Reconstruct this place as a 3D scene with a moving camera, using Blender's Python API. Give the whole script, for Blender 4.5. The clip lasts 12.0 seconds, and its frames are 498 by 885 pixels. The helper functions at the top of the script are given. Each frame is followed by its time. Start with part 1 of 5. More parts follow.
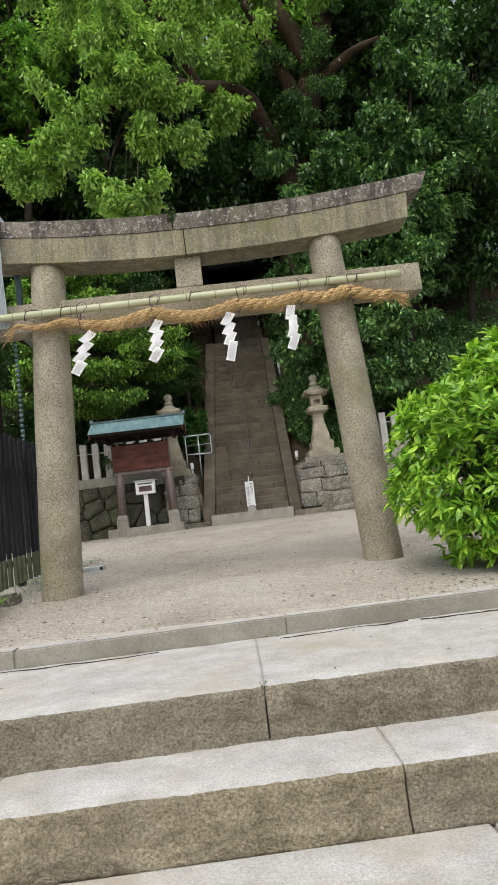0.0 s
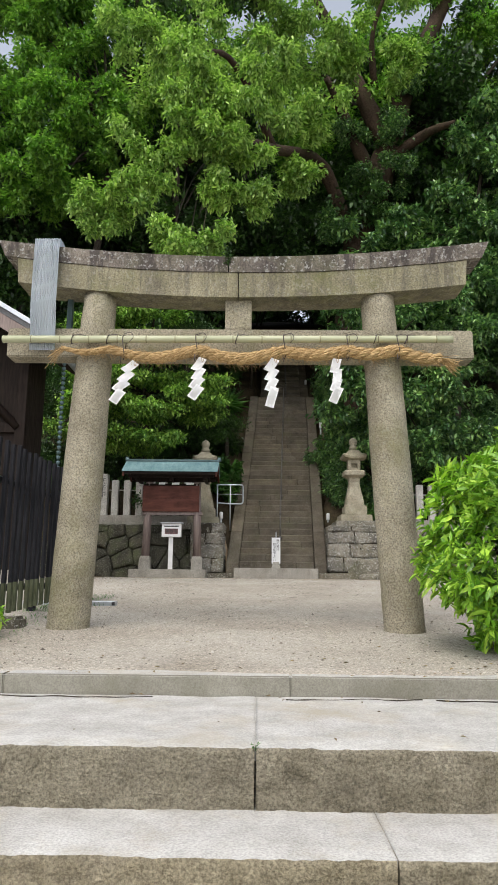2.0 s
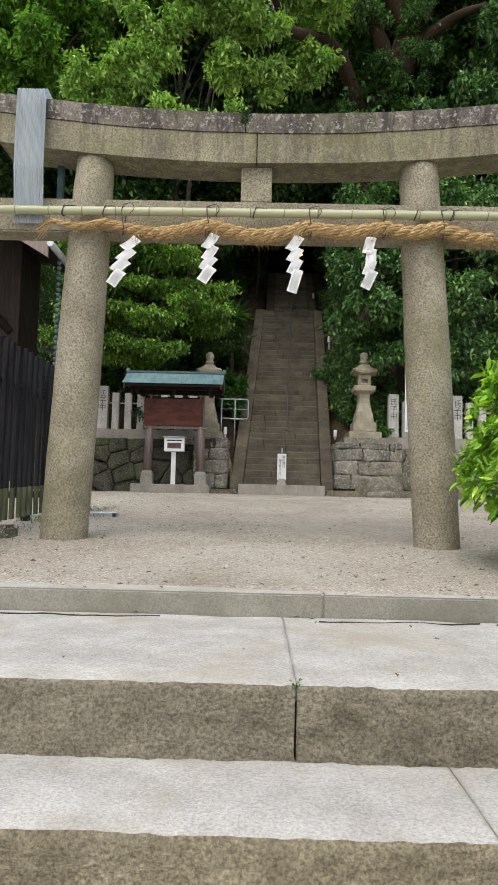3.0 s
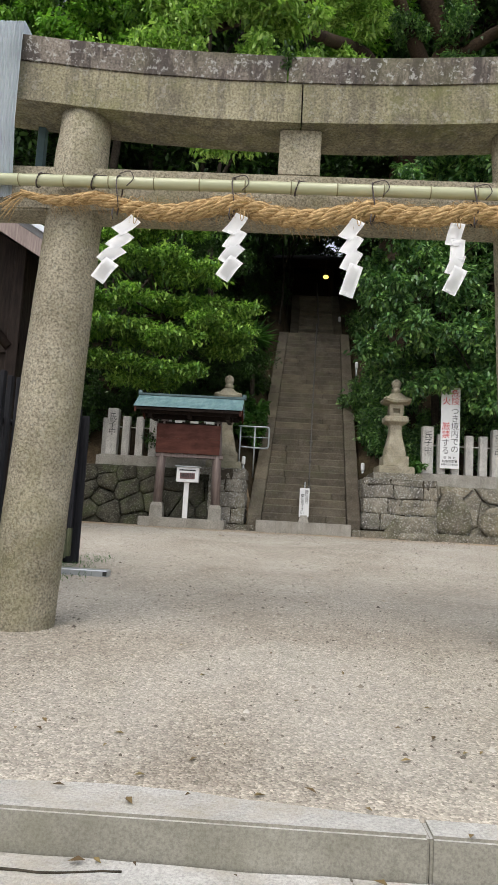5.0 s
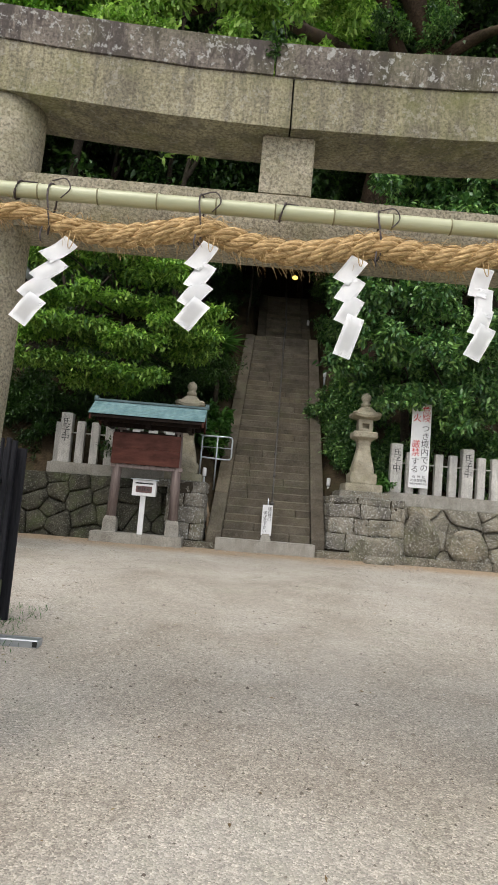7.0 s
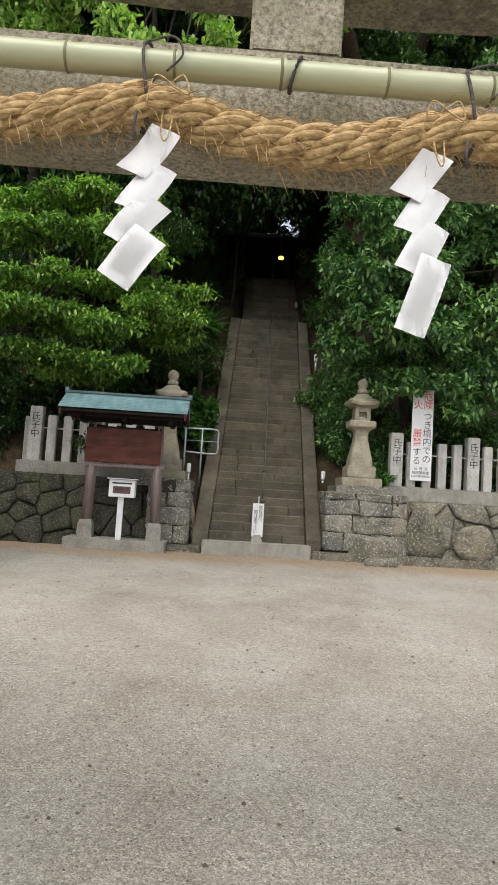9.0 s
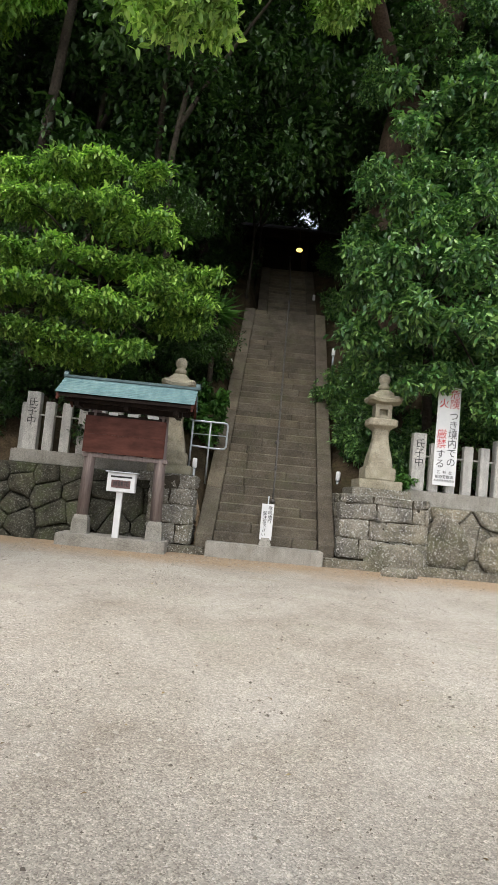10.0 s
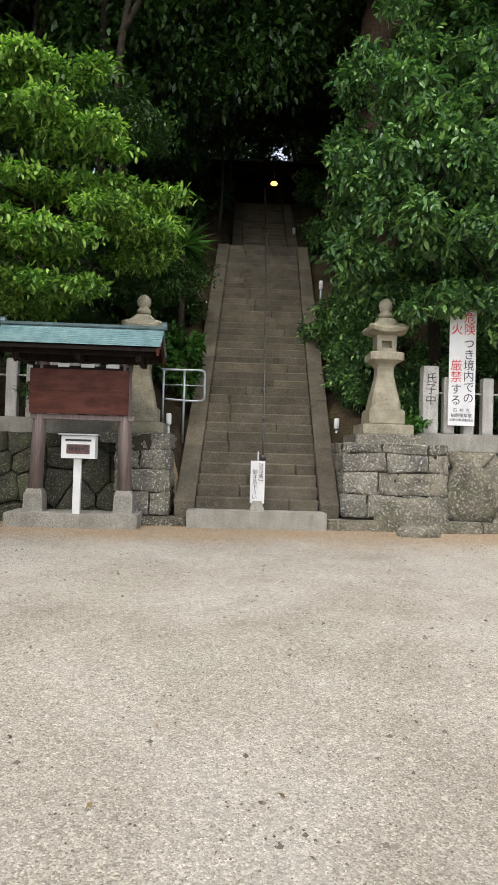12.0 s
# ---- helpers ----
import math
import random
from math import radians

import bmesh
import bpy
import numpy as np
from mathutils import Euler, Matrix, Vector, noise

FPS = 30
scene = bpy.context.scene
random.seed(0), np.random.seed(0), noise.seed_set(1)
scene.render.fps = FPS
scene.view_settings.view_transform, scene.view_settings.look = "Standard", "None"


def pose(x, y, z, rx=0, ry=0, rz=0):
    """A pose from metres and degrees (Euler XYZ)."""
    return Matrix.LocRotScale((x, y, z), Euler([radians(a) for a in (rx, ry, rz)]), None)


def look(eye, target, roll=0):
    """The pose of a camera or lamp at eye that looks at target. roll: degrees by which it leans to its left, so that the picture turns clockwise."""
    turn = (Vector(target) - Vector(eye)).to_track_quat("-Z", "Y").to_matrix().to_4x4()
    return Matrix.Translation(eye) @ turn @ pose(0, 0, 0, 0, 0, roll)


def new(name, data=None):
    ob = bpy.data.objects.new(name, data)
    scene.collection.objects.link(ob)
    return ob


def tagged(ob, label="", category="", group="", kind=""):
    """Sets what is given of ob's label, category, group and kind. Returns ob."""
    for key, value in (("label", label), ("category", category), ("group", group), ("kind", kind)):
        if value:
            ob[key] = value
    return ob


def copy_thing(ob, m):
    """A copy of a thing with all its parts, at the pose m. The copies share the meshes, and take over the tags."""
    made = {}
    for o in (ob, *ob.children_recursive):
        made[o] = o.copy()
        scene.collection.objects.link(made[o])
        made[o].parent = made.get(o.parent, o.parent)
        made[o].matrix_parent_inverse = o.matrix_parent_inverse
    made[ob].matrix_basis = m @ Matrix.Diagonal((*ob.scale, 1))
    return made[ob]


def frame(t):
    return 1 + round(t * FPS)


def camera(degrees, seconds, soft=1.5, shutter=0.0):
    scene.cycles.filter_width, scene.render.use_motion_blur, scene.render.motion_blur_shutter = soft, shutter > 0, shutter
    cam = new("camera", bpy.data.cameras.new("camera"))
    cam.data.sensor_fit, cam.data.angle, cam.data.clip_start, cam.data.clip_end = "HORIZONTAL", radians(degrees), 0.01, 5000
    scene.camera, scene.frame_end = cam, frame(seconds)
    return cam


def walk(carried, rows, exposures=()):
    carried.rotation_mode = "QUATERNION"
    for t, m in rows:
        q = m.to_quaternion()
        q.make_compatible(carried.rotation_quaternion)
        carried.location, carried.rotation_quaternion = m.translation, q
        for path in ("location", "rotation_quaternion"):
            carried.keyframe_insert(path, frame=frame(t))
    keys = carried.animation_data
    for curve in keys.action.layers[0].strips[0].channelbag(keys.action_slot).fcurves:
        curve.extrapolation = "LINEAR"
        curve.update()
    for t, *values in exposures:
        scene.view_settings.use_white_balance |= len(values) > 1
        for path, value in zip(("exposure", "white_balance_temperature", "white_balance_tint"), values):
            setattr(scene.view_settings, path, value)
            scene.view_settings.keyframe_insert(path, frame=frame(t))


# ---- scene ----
cam = camera(40.5, 12.0, 1.0)
PATH = [
    (0, (0.114, -6.2, 0.539), (0.19, -4.213, 0.749), -6.9),
    (0.5, (0.116, -6.175, 0.539), (0.153, -4.184, 0.721), -3.0),
    (1, (0.131, -6.144, 0.542), (0.105, -4.15, 0.702), -2.3),
    (1.5, (0.141, -6.132, 0.538), (0.123, -4.171, 0.929), -0.2),
    (2, (0.164, -6.042, 0.476), (0.139, -4.079, 0.857), 0.6),
    (2.5, (0.085, -5.724, 0.397), (-0.014, -3.738, 0.61), 2.0),
    (3, (0.03, -5.319, 0.383), (0.006, -3.325, 0.533), 1.4),
    (3.5, (-0.002, -4.835, 0.371), (-0.04, -2.843, 0.555), -0.0),
    (5.5, (-0.091, -3.687, 0.82), (-0.133, -1.703, 1.068), 5.1),
    (6, (-0.095, -3.494, 0.925), (-0.055, -1.516, 1.218), 5.8),
    (6.5, (-0.12, -3.297, 1.066), (-0.086, -1.309, 1.28), 4.6),
    (8.5, (-0.187, -2.24, 1.518), (-0.135, -0.25, 1.712), 5.9),
    (9, (-0.15, -1.8, 1.51), (-0.071, 0.191, 1.675), 3.6),
    (9.5, (-0.075, -1.3, 1.54), (-0.056, 0.694, 1.691), 4.9),
    (10, (-0.111, -0.767, 1.525), (-0.063, 1.227, 1.684), 5.6),
    (10.5, (-0.056, -0.2, 1.497), (0.002, 1.797, 1.585), 4.0),
    (11, (-0.064, 0.382, 1.49), (-0.047, 2.38, 1.565), 6.0),
    (11.5, (-0.017, 0.879, 1.453), (0.052, 2.874, 1.571), 3.3),
    (12, (0.029, 1.322, 1.477), (0.121, 3.319, 1.52), 1.7),
]
walk(cam, [(t, look(eye, target, roll)) for t, eye, target, roll in PATH], [(0.0, 0.74, 6650, 9), (1.5, 0.8, 6650, 9), (2.5, 0.88, 6650, 9), (3.0, 0.72, 6650, 9), (3.5, 0.68, 6650, 9), (5.5, 0.78, 6650, 9), (9.0, 0.82, 6650, 9), (10.3, 1.12, 6650, 9), (12.0, 1.08, 6650, 9)])

# ---- light ----
world = bpy.data.worlds.new("overcast_sky")
scene.world = world
world.use_nodes = True
wn = world.node_tree
sky = wn.nodes.new("ShaderNodeTexSky")
sky.sky_type, sky.sun_disc = "NISHITA", False
sky.sun_elevation, sky.sun_rotation = radians(58), radians(200)
sky.air_density, sky.dust_density, sky.ozone_density = 1.0, 3.0, 1.0
haze = wn.nodes.new("ShaderNodeHueSaturation")
haze.inputs["Saturation"].default_value = 0.45
wn.links.new(sky.outputs[0], haze.inputs["Color"])
wn.links.new(haze.outputs[0], wn.nodes["Background"].inputs[0])
wn.nodes["Background"].inputs[1].default_value = 0.15
sun = new("sun", bpy.data.lights.new("sun", "SUN"))
sun.data.energy, sun.data.angle, sun.data.color = 0.6, radians(50), (1.0, 0.97, 0.92)
sun.matrix_world = look((-3, -9, 20), (0, 0, 0))

# ---- node materials ----


def mat(name, rough=0.8, metal=0.0):
    m = bpy.data.materials.new(name)
    m.use_nodes = True
    b = m.node_tree.nodes["Principled BSDF"]
    b.inputs["Roughness"].default_value, b.inputs["Metallic"].default_value = rough, metal
    if rough >= 0.85:
        b.inputs["Specular IOR Level"].default_value = 0.15
    return m, m.node_tree, b


def node(t, kind, **values):
    n = t.nodes.new(kind)
    for key, value in values.items():
        n.inputs[key].default_value = value
    return n


def noise_tex(t, scale, detail=5.0, rough=0.6, stretch=(1, 1, 1)):
    g = t.nodes.new("ShaderNodeNewGeometry")
    mp = node(t, "ShaderNodeMapping", Scale=stretch)
    n = node(t, "ShaderNodeTexNoise", Scale=scale, Detail=detail, Roughness=rough)
    t.links.new(g.outputs["Position"], mp.inputs["Vector"])
    t.links.new(mp.outputs[0], n.inputs["Vector"])
    return n.outputs["Fac"]


def ramp(t, fac, stops):
    r = t.nodes.new("ShaderNodeValToRGB")
    while len(r.color_ramp.elements) < len(stops):
        r.color_ramp.elements.new(0.5)
    for e, (p, c) in zip(r.color_ramp.elements, stops):
        e.position, e.color = p, (*c, 1) if len(c) == 3 else c
    t.links.new(fac, r.inputs[0])
    return r.outputs[0]


def mix(t, fac, a, b, how="MIX"):
    m = t.nodes.new("ShaderNodeMix")
    m.data_type, m.blend_type = "RGBA", how
    for socket, value in ((m.inputs[0], fac), (m.inputs[6], a), (m.inputs[7], b)):
        if isinstance(value, (int, float)):
            socket.default_value = value
        elif isinstance(value, tuple):
            socket.default_value = (*value, 1)
        else:
            t.links.new(value, socket)
    return m.outputs[2]


def grey(v):
    return (v, v, v)


def bump(t, b, height, strength=0.5, distance=0.01):
    n = node(t, "ShaderNodeBump", Strength=strength, Distance=distance)
    t.links.new(height, n.inputs["Height"])
    t.links.new(n.outputs[0], b.inputs["Normal"])


def stone_mat(name, dark, light, grain=60.0, stain=2.5, lichen=None, amount=0.0, moss=None, moss_amount=0.0, depth=0.008, pieces=False, streak=0.0, contrast=0.75, coarse=9.0):
    m, t, b = mat(name, 0.9)
    base = ramp(t, noise_tex(t, stain, 6), [(0.3, dark), (0.72, light)])
    speck = ramp(t, noise_tex(t, grain, 3, 0.7), [(0.36, grey(0.42)), (0.5, grey(0.97)), (0.66, grey(1.45))])
    c = mix(t, contrast, base, speck, "MULTIPLY")
    if pieces:
        o = t.nodes.new("ShaderNodeObjectInfo")
        c = mix(t, 0.8, c, ramp(t, o.outputs["Random"], [(0, (0.72, 0.7, 0.69)), (0.45, (0.92, 0.92, 0.92)), (0.8, (1.02, 1.0, 0.96)), (1, (1.15, 1.1, 1.0))]), "MULTIPLY")
    if streak:
        s = ramp(t, noise_tex(t, 9.0, 6, 0.7, (1, 1, 0.12)), [(0.46, grey(0)), (0.56, grey(streak))])
        c = mix(t, s, c, (0.07, 0.06, 0.058))
    if moss:
        f = ramp(t, noise_tex(t, 1.7, 7, 0.7), [(0.5, grey(0)), (0.68, grey(moss_amount))])
        c = mix(t, f, c, moss)
    if lichen:
        f = ramp(t, noise_tex(t, 27.0, 5, 0.75), [(0.56, grey(0)), (0.595, grey(amount))])
        c = mix(t, f, c, lichen)
    t.links.new(c, b.inputs["Base Color"])
    h = mix(t, 0.5, noise_tex(t, grain * 0.8, 4, 0.75), noise_tex(t, coarse, 5))
    bump(t, b, h, 0.9, depth)
    return m


def plain_mat(name, c1, c2, rough=0.6, metal=0.0, scale=8.0, stretch=(1, 1, 1), relief=0.002):
    m, t, b = mat(name, rough, metal)
    f = noise_tex(t, scale, 6, 0.65, stretch)
    t.links.new(ramp(t, f, [(0.3, c1), (0.7, c2)]), b.inputs["Base Color"])
    t.links.new(ramp(t, f, [(0.3, grey(min(1, rough + 0.1))), (0.7, grey(max(0.05, rough - 0.12)))]), b.inputs["Roughness"])
    bump(t, b, f, 0.5, relief)
    return m


def leaf_mat(name, dark, mid, bright, glow=0.3, rough=0.42):
    m, t, b = mat(name, rough)
    g = t.nodes.new("ShaderNodeNewGeometry")
    c = ramp(t, g.outputs["Random Per Island"], [(0.0, dark), (0.5, mid), (1.0, bright)])
    v = ramp(t, noise_tex(t, 1.3, 3), [(0.35, (0.62, 0.72, 0.66)), (0.65, (1.12, 1.2, 0.95))])
    c = mix(t, 0.8, c, v, "MULTIPLY")
    t.links.new(c, b.inputs["Base Color"])
    tr = t.nodes.new("ShaderNodeBsdfTranslucent")
    t.links.new(mix(t, 1.0, c, (0.95, 1.15, 0.6), "MULTIPLY"), tr.inputs[0])
    ms = node(t, "ShaderNodeMixShader", Fac=glow)
    t.links.new(b.outputs[0], ms.inputs[1])
    t.links.new(tr.outputs[0], ms.inputs[2])
    t.links.new(ms.outputs[0], t.nodes["Material Output"].inputs[0])
    return m


def grains(t, scale):
    """A random tone for each grain, and the distance from its middle."""
    g = t.nodes.new("ShaderNodeNewGeometry")
    v = node(t, "ShaderNodeTexVoronoi", Scale=scale)
    t.links.new(g.outputs["Position"], v.inputs["Vector"])
    sep = t.nodes.new("ShaderNodeSeparateColor")
    t.links.new(v.outputs["Color"], sep.inputs[0])
    return sep.outputs[0], v.outputs["Distance"]


def gravel_mat():
    m, t, b = mat("gravel", 0.95)
    big = ramp(t, noise_tex(t, 0.7, 7, 0.65), [(0.3, (0.285, 0.25, 0.205)), (0.5, (0.365, 0.33, 0.278)), (0.7, (0.44, 0.408, 0.357))])
    grain, grain_height = grains(t, 125.0)
    stone, stone_height = grains(t, 52.0)
    fine = ramp(t, grain, [(0.0, grey(0.3)), (0.25, grey(0.72)), (0.75, grey(1.15)), (1.0, grey(1.75))])
    fine = mix(t, 0.6, fine, ramp(t, stone, [(0.0, grey(0.45)), (0.3, grey(0.92)), (0.8, grey(1.06)), (1.0, grey(1.5))]), "MULTIPLY")
    c = mix(t, 0.62, big, fine, "MULTIPLY")
    trodden = ramp(t, noise_tex(t, 0.55, 7, 0.62, (1, 0.7, 1)), [(0.5, grey(0)), (0.64, grey(0.75))])
    c = mix(t, trodden, c, mix(t, 0.4, (0.425, 0.395, 0.347), fine, "MULTIPLY"))
    algae = ramp(t, noise_tex(t, 0.9, 7, 0.75), [(0.56, grey(0)), (0.7, grey(0.4))])
    c = mix(t, algae, c, mix(t, 0.5, (0.29, 0.29, 0.21), fine, "MULTIPLY"))
    # bare brown earth washed down along the foot of the wall
    g = t.nodes.new("ShaderNodeNewGeometry")
    xyz = t.nodes.new("ShaderNodeSeparateXYZ")
    t.links.new(g.outputs["Position"], xyz.inputs[0])
    edge = t.nodes.new("ShaderNodeMath")
    edge.operation = "MULTIPLY_ADD"
    t.links.new(noise_tex(t, 0.9, 6, 0.65), edge.inputs[0])
    edge.inputs[1].default_value = 4.0
    t.links.new(xyz.outputs["Y"], edge.inputs[2])
    reach = node(t, "ShaderNodeMapRange")
    reach.inputs["From Min"].default_value, reach.inputs["From Max"].default_value = 11.4, 13.2
    t.links.new(edge.outputs[0], reach.inputs["Value"])
    c = mix(t, ramp(t, reach.outputs[0], [(0, grey(0)), (1, grey(0.85))]), c, mix(t, 0.45, (0.33, 0.235, 0.145), fine, "MULTIPLY"))
    t.links.new(c, b.inputs["Base Color"])
    bump(t, b, mix(t, 0.4, grain_height, stone_height), 0.6, -0.007)
    return m


GRANITE = stone_mat("weathered_granite", (0.22, 0.195, 0.14), (0.4, 0.36, 0.275), 75, 3.0, (0.42, 0.42, 0.36), 0.2, (0.21, 0.2, 0.1), 0.6, 0.016, contrast=0.85, coarse=40)
LINTEL = stone_mat("streaked_granite", (0.17, 0.155, 0.1), (0.33, 0.3, 0.205), 70, 2.5, (0.36, 0.35, 0.3), 0.35, (0.16, 0.165, 0.06), 0.6, 0.007, streak=0.45)
CAPSTONE = stone_mat("dark_streaked_granite", (0.13, 0.112, 0.1), (0.27, 0.235, 0.2), 70, 3.0, (0.5, 0.5, 0.48), 0.65, (0.14, 0.15, 0.06), 0.35, 0.007, streak=0.85)
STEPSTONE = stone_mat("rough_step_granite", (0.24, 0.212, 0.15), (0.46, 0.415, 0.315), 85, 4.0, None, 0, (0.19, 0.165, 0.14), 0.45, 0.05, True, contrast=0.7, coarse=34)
# paler than the step faces, with sandy patches
TREAD = stone_mat("pale_tread", (0.4, 0.385, 0.355), (0.58, 0.57, 0.545), 110, 5.0, moss=(0.42, 0.37, 0.285), moss_amount=0.75, depth=0.014, contrast=0.4, coarse=26)
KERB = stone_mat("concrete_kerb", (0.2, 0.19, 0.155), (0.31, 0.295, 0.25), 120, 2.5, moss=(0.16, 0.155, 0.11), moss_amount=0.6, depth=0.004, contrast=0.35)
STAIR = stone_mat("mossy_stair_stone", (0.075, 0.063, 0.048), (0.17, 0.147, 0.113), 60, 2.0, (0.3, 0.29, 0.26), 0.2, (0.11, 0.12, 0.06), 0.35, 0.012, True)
BOULDER = stone_mat("lichened_boulder", (0.09, 0.083, 0.065), (0.26, 0.235, 0.185), 40, 3.0, (0.5, 0.5, 0.46), 0.75, (0.11, 0.12, 0.06), 0.5, 0.025, True)
# much darker, mossier version of the boulder stone, for the west walls
DARKSTONE = stone_mat("dark_mossy_boulder", (0.026, 0.026, 0.019), (0.085, 0.08, 0.06), 40, 3.0, (0.32, 0.32, 0.28), 0.35, (0.07, 0.085, 0.035), 0.7, 0.025, True)
ASHLAR = stone_mat("lichened_ashlar", (0.1, 0.096, 0.085), (0.3, 0.278, 0.232), 45, 3.0, (0.6, 0.6, 0.57), 0.8, (0.13, 0.13, 0.07), 0.3, 0.02, True)
LANTERN = stone_mat("buff_lantern_stone", (0.25, 0.22, 0.16), (0.43, 0.39, 0.3), 70, 4.0, (0.5, 0.48, 0.42), 0.3, (0.2, 0.2, 0.1), 0.4, 0.008)
CONCRETE = stone_mat("grey_concrete", (0.26, 0.245, 0.21), (0.4, 0.38, 0.34), 80, 3.0, depth=0.004, streak=0.15)
POSTSTONE = stone_mat("pale_fence_stone", (0.42, 0.41, 0.38), (0.6, 0.585, 0.55), 80, 3.0, depth=0.003, streak=0.2)
JOINT = stone_mat("dark_joint_soil", (0.035, 0.03, 0.022), (0.08, 0.068, 0.05), 40, 4.0, depth=0.02)
SOIL = stone_mat("leaf_litter_soil", (0.03, 0.023, 0.014), (0.09, 0.065, 0.038), 25, 2.0, None, 0, (0.05, 0.06, 0.02), 0.5, 0.05)
GRAVEL = gravel_mat()
PEBBLE, pt, pb = mat("pebble", 0.85)
pg = pt.nodes.new("ShaderNodeNewGeometry")
pt.links.new(ramp(pt, pg.outputs["Random Per Island"], [(0, (0.1, 0.085, 0.07)), (0.3, (0.2, 0.175, 0.145)), (0.7, (0.38, 0.345, 0.295)), (1, (0.52, 0.49, 0.44))]), pb.inputs["Base Color"])
BARK = stone_mat("rough_bark", (0.018, 0.014, 0.011), (0.055, 0.044, 0.034), 18, 1.5, (0.1, 0.095, 0.075), 0.25, (0.06, 0.07, 0.03), 0.5, 0.05)
REDBARK = stone_mat("reddish_bark", (0.026, 0.018, 0.013), (0.085, 0.056, 0.038), 20, 1.0, None, 0, (0.06, 0.07, 0.03), 0.3, 0.05)
BAMBOO = plain_mat("dried_green_bamboo", (0.31, 0.33, 0.19), (0.47, 0.475, 0.32), 0.35, 0, 3.0, (0.3, 4, 4), 0.001)
NODE = plain_mat("bamboo_node", (0.13, 0.12, 0.06), (0.24, 0.22, 0.12), 0.5)
STRAW = plain_mat("rice_straw", (0.2, 0.11, 0.035), (0.66, 0.47, 0.23), 0.8, 0, 90.0, (0.35, 1, 1), 0.006)
CORD = plain_mat("dark_cord", (0.035, 0.028, 0.03), (0.09, 0.07, 0.065), 0.8, 0, 60.0)
PAPER = plain_mat("white_paper", (0.86, 0.86, 0.87), (0.92, 0.92, 0.92), 0.7, 0, 20.0, relief=0.0005)
GALV = plain_mat("grey_corrugated_sheet", (0.52, 0.57, 0.62), (0.68, 0.73, 0.78), 0.4, 0.0, 4.0, (2, 2, 0.4))
PIPE = plain_mat("galvanised_pipe", (0.36, 0.39, 0.42), (0.52, 0.55, 0.58), 0.38, 0.6, 12.0)
RAILIRON = plain_mat("dull_iron", (0.06, 0.055, 0.05), (0.13, 0.12, 0.11), 0.6, 0.4, 14.0)
BLACKWOOD = plain_mat("black_stained_timber", (0.008, 0.0085, 0.011), (0.026, 0.026, 0.031), 0.72, 0, 6.0, (6, 6, 0.4))
MOSSWOOD = plain_mat("green_weathered_timber", (0.05, 0.06, 0.03), (0.15, 0.16, 0.1), 0.85, 0, 8.0, (4, 4, 0.6))
REDWOOD = plain_mat("red_brown_timber", (0.05, 0.016, 0.012), (0.13, 0.046, 0.032), 0.5, 0, 4.0, (0.8, 3, 2.5))
GREYWOOD = plain_mat("faded_purple_timber", (0.16, 0.12, 0.11), (0.3, 0.24, 0.22), 0.75, 0, 6.0, (6, 6, 0.5))
for wood in (BLACKWOOD, REDWOOD):
    wood.node_tree.nodes["Principled BSDF"].inputs["Specular IOR Level"].default_value = 0.15
DARKWOOD = plain_mat("dark_brown_timber", (0.007, 0.0048, 0.004), (0.024, 0.015, 0.011), 0.7, 0, 5.0, (5, 5, 0.5))
DARKWOOD.node_tree.nodes["Principled BSDF"].inputs["Specular IOR Level"].default_value = 0.15
COPPER = plain_mat("verdigris_sheet", (0.14, 0.255, 0.275), (0.25, 0.385, 0.4), 0.42, 0.35, 2.5, (3, 1, 1))
COPPER_DARK = plain_mat("tarnished_sheet", (0.05, 0.085, 0.09), (0.12, 0.18, 0.19), 0.45, 0.4, 4.0)
TILE = plain_mat("grey_roof_tile", (0.1, 0.1, 0.105), (0.2, 0.2, 0.21), 0.5, 0, 5.0)
PLASTER = plain_mat("white_plaster", (0.6, 0.58, 0.54), (0.74, 0.72, 0.68), 0.85, 0, 3.0)
WHITE = plain_mat("white_enamel", (0.68, 0.69, 0.7), (0.8, 0.8, 0.8), 0.4, 0, 5.0)
INK = plain_mat("black_ink", (0.015, 0.015, 0.017), (0.03, 0.03, 0.03), 0.5)
RED = plain_mat("red_paint", (0.5, 0.03, 0.03), (0.62, 0.05, 0.045), 0.5)
PLAQUE = plain_mat("maroon_plaque", (0.09, 0.04, 0.038), (0.17, 0.09, 0.085), 0.5)
LEAF_BRIGHT = leaf_mat("young_camphor_leaf", (0.12, 0.23, 0.045), (0.28, 0.43, 0.1), (0.54, 0.68, 0.22), 0.36, 0.5)
LEAF_MID = leaf_mat("maple_leaf", (0.07, 0.17, 0.03), (0.17, 0.34, 0.055), (0.34, 0.54, 0.11), 0.4)
LEAF_LAYER = leaf_mat("layered_shrub_leaf", (0.05, 0.125, 0.026), (0.2, 0.36, 0.075), (0.54, 0.7, 0.2), 0.32, 0.5)
LEAF_GLOSS = leaf_mat("glossy_evergreen_leaf", (0.024, 0.07, 0.026), (0.09, 0.2, 0.07), (0.32, 0.48, 0.17), 0.2, 0.3)
# leaf green taken nearly to black: the wood's shade is in the colour
LEAF_DARK = leaf_mat("shade_darkened_leaf", (0.012, 0.034, 0.01), (0.034, 0.08, 0.02), (0.09, 0.175, 0.042), 0.2)
LEAF_AZALEA = leaf_mat("azalea_leaf", (0.09, 0.22, 0.025), (0.27, 0.48, 0.05), (0.58, 0.76, 0.12), 0.3, 0.35)
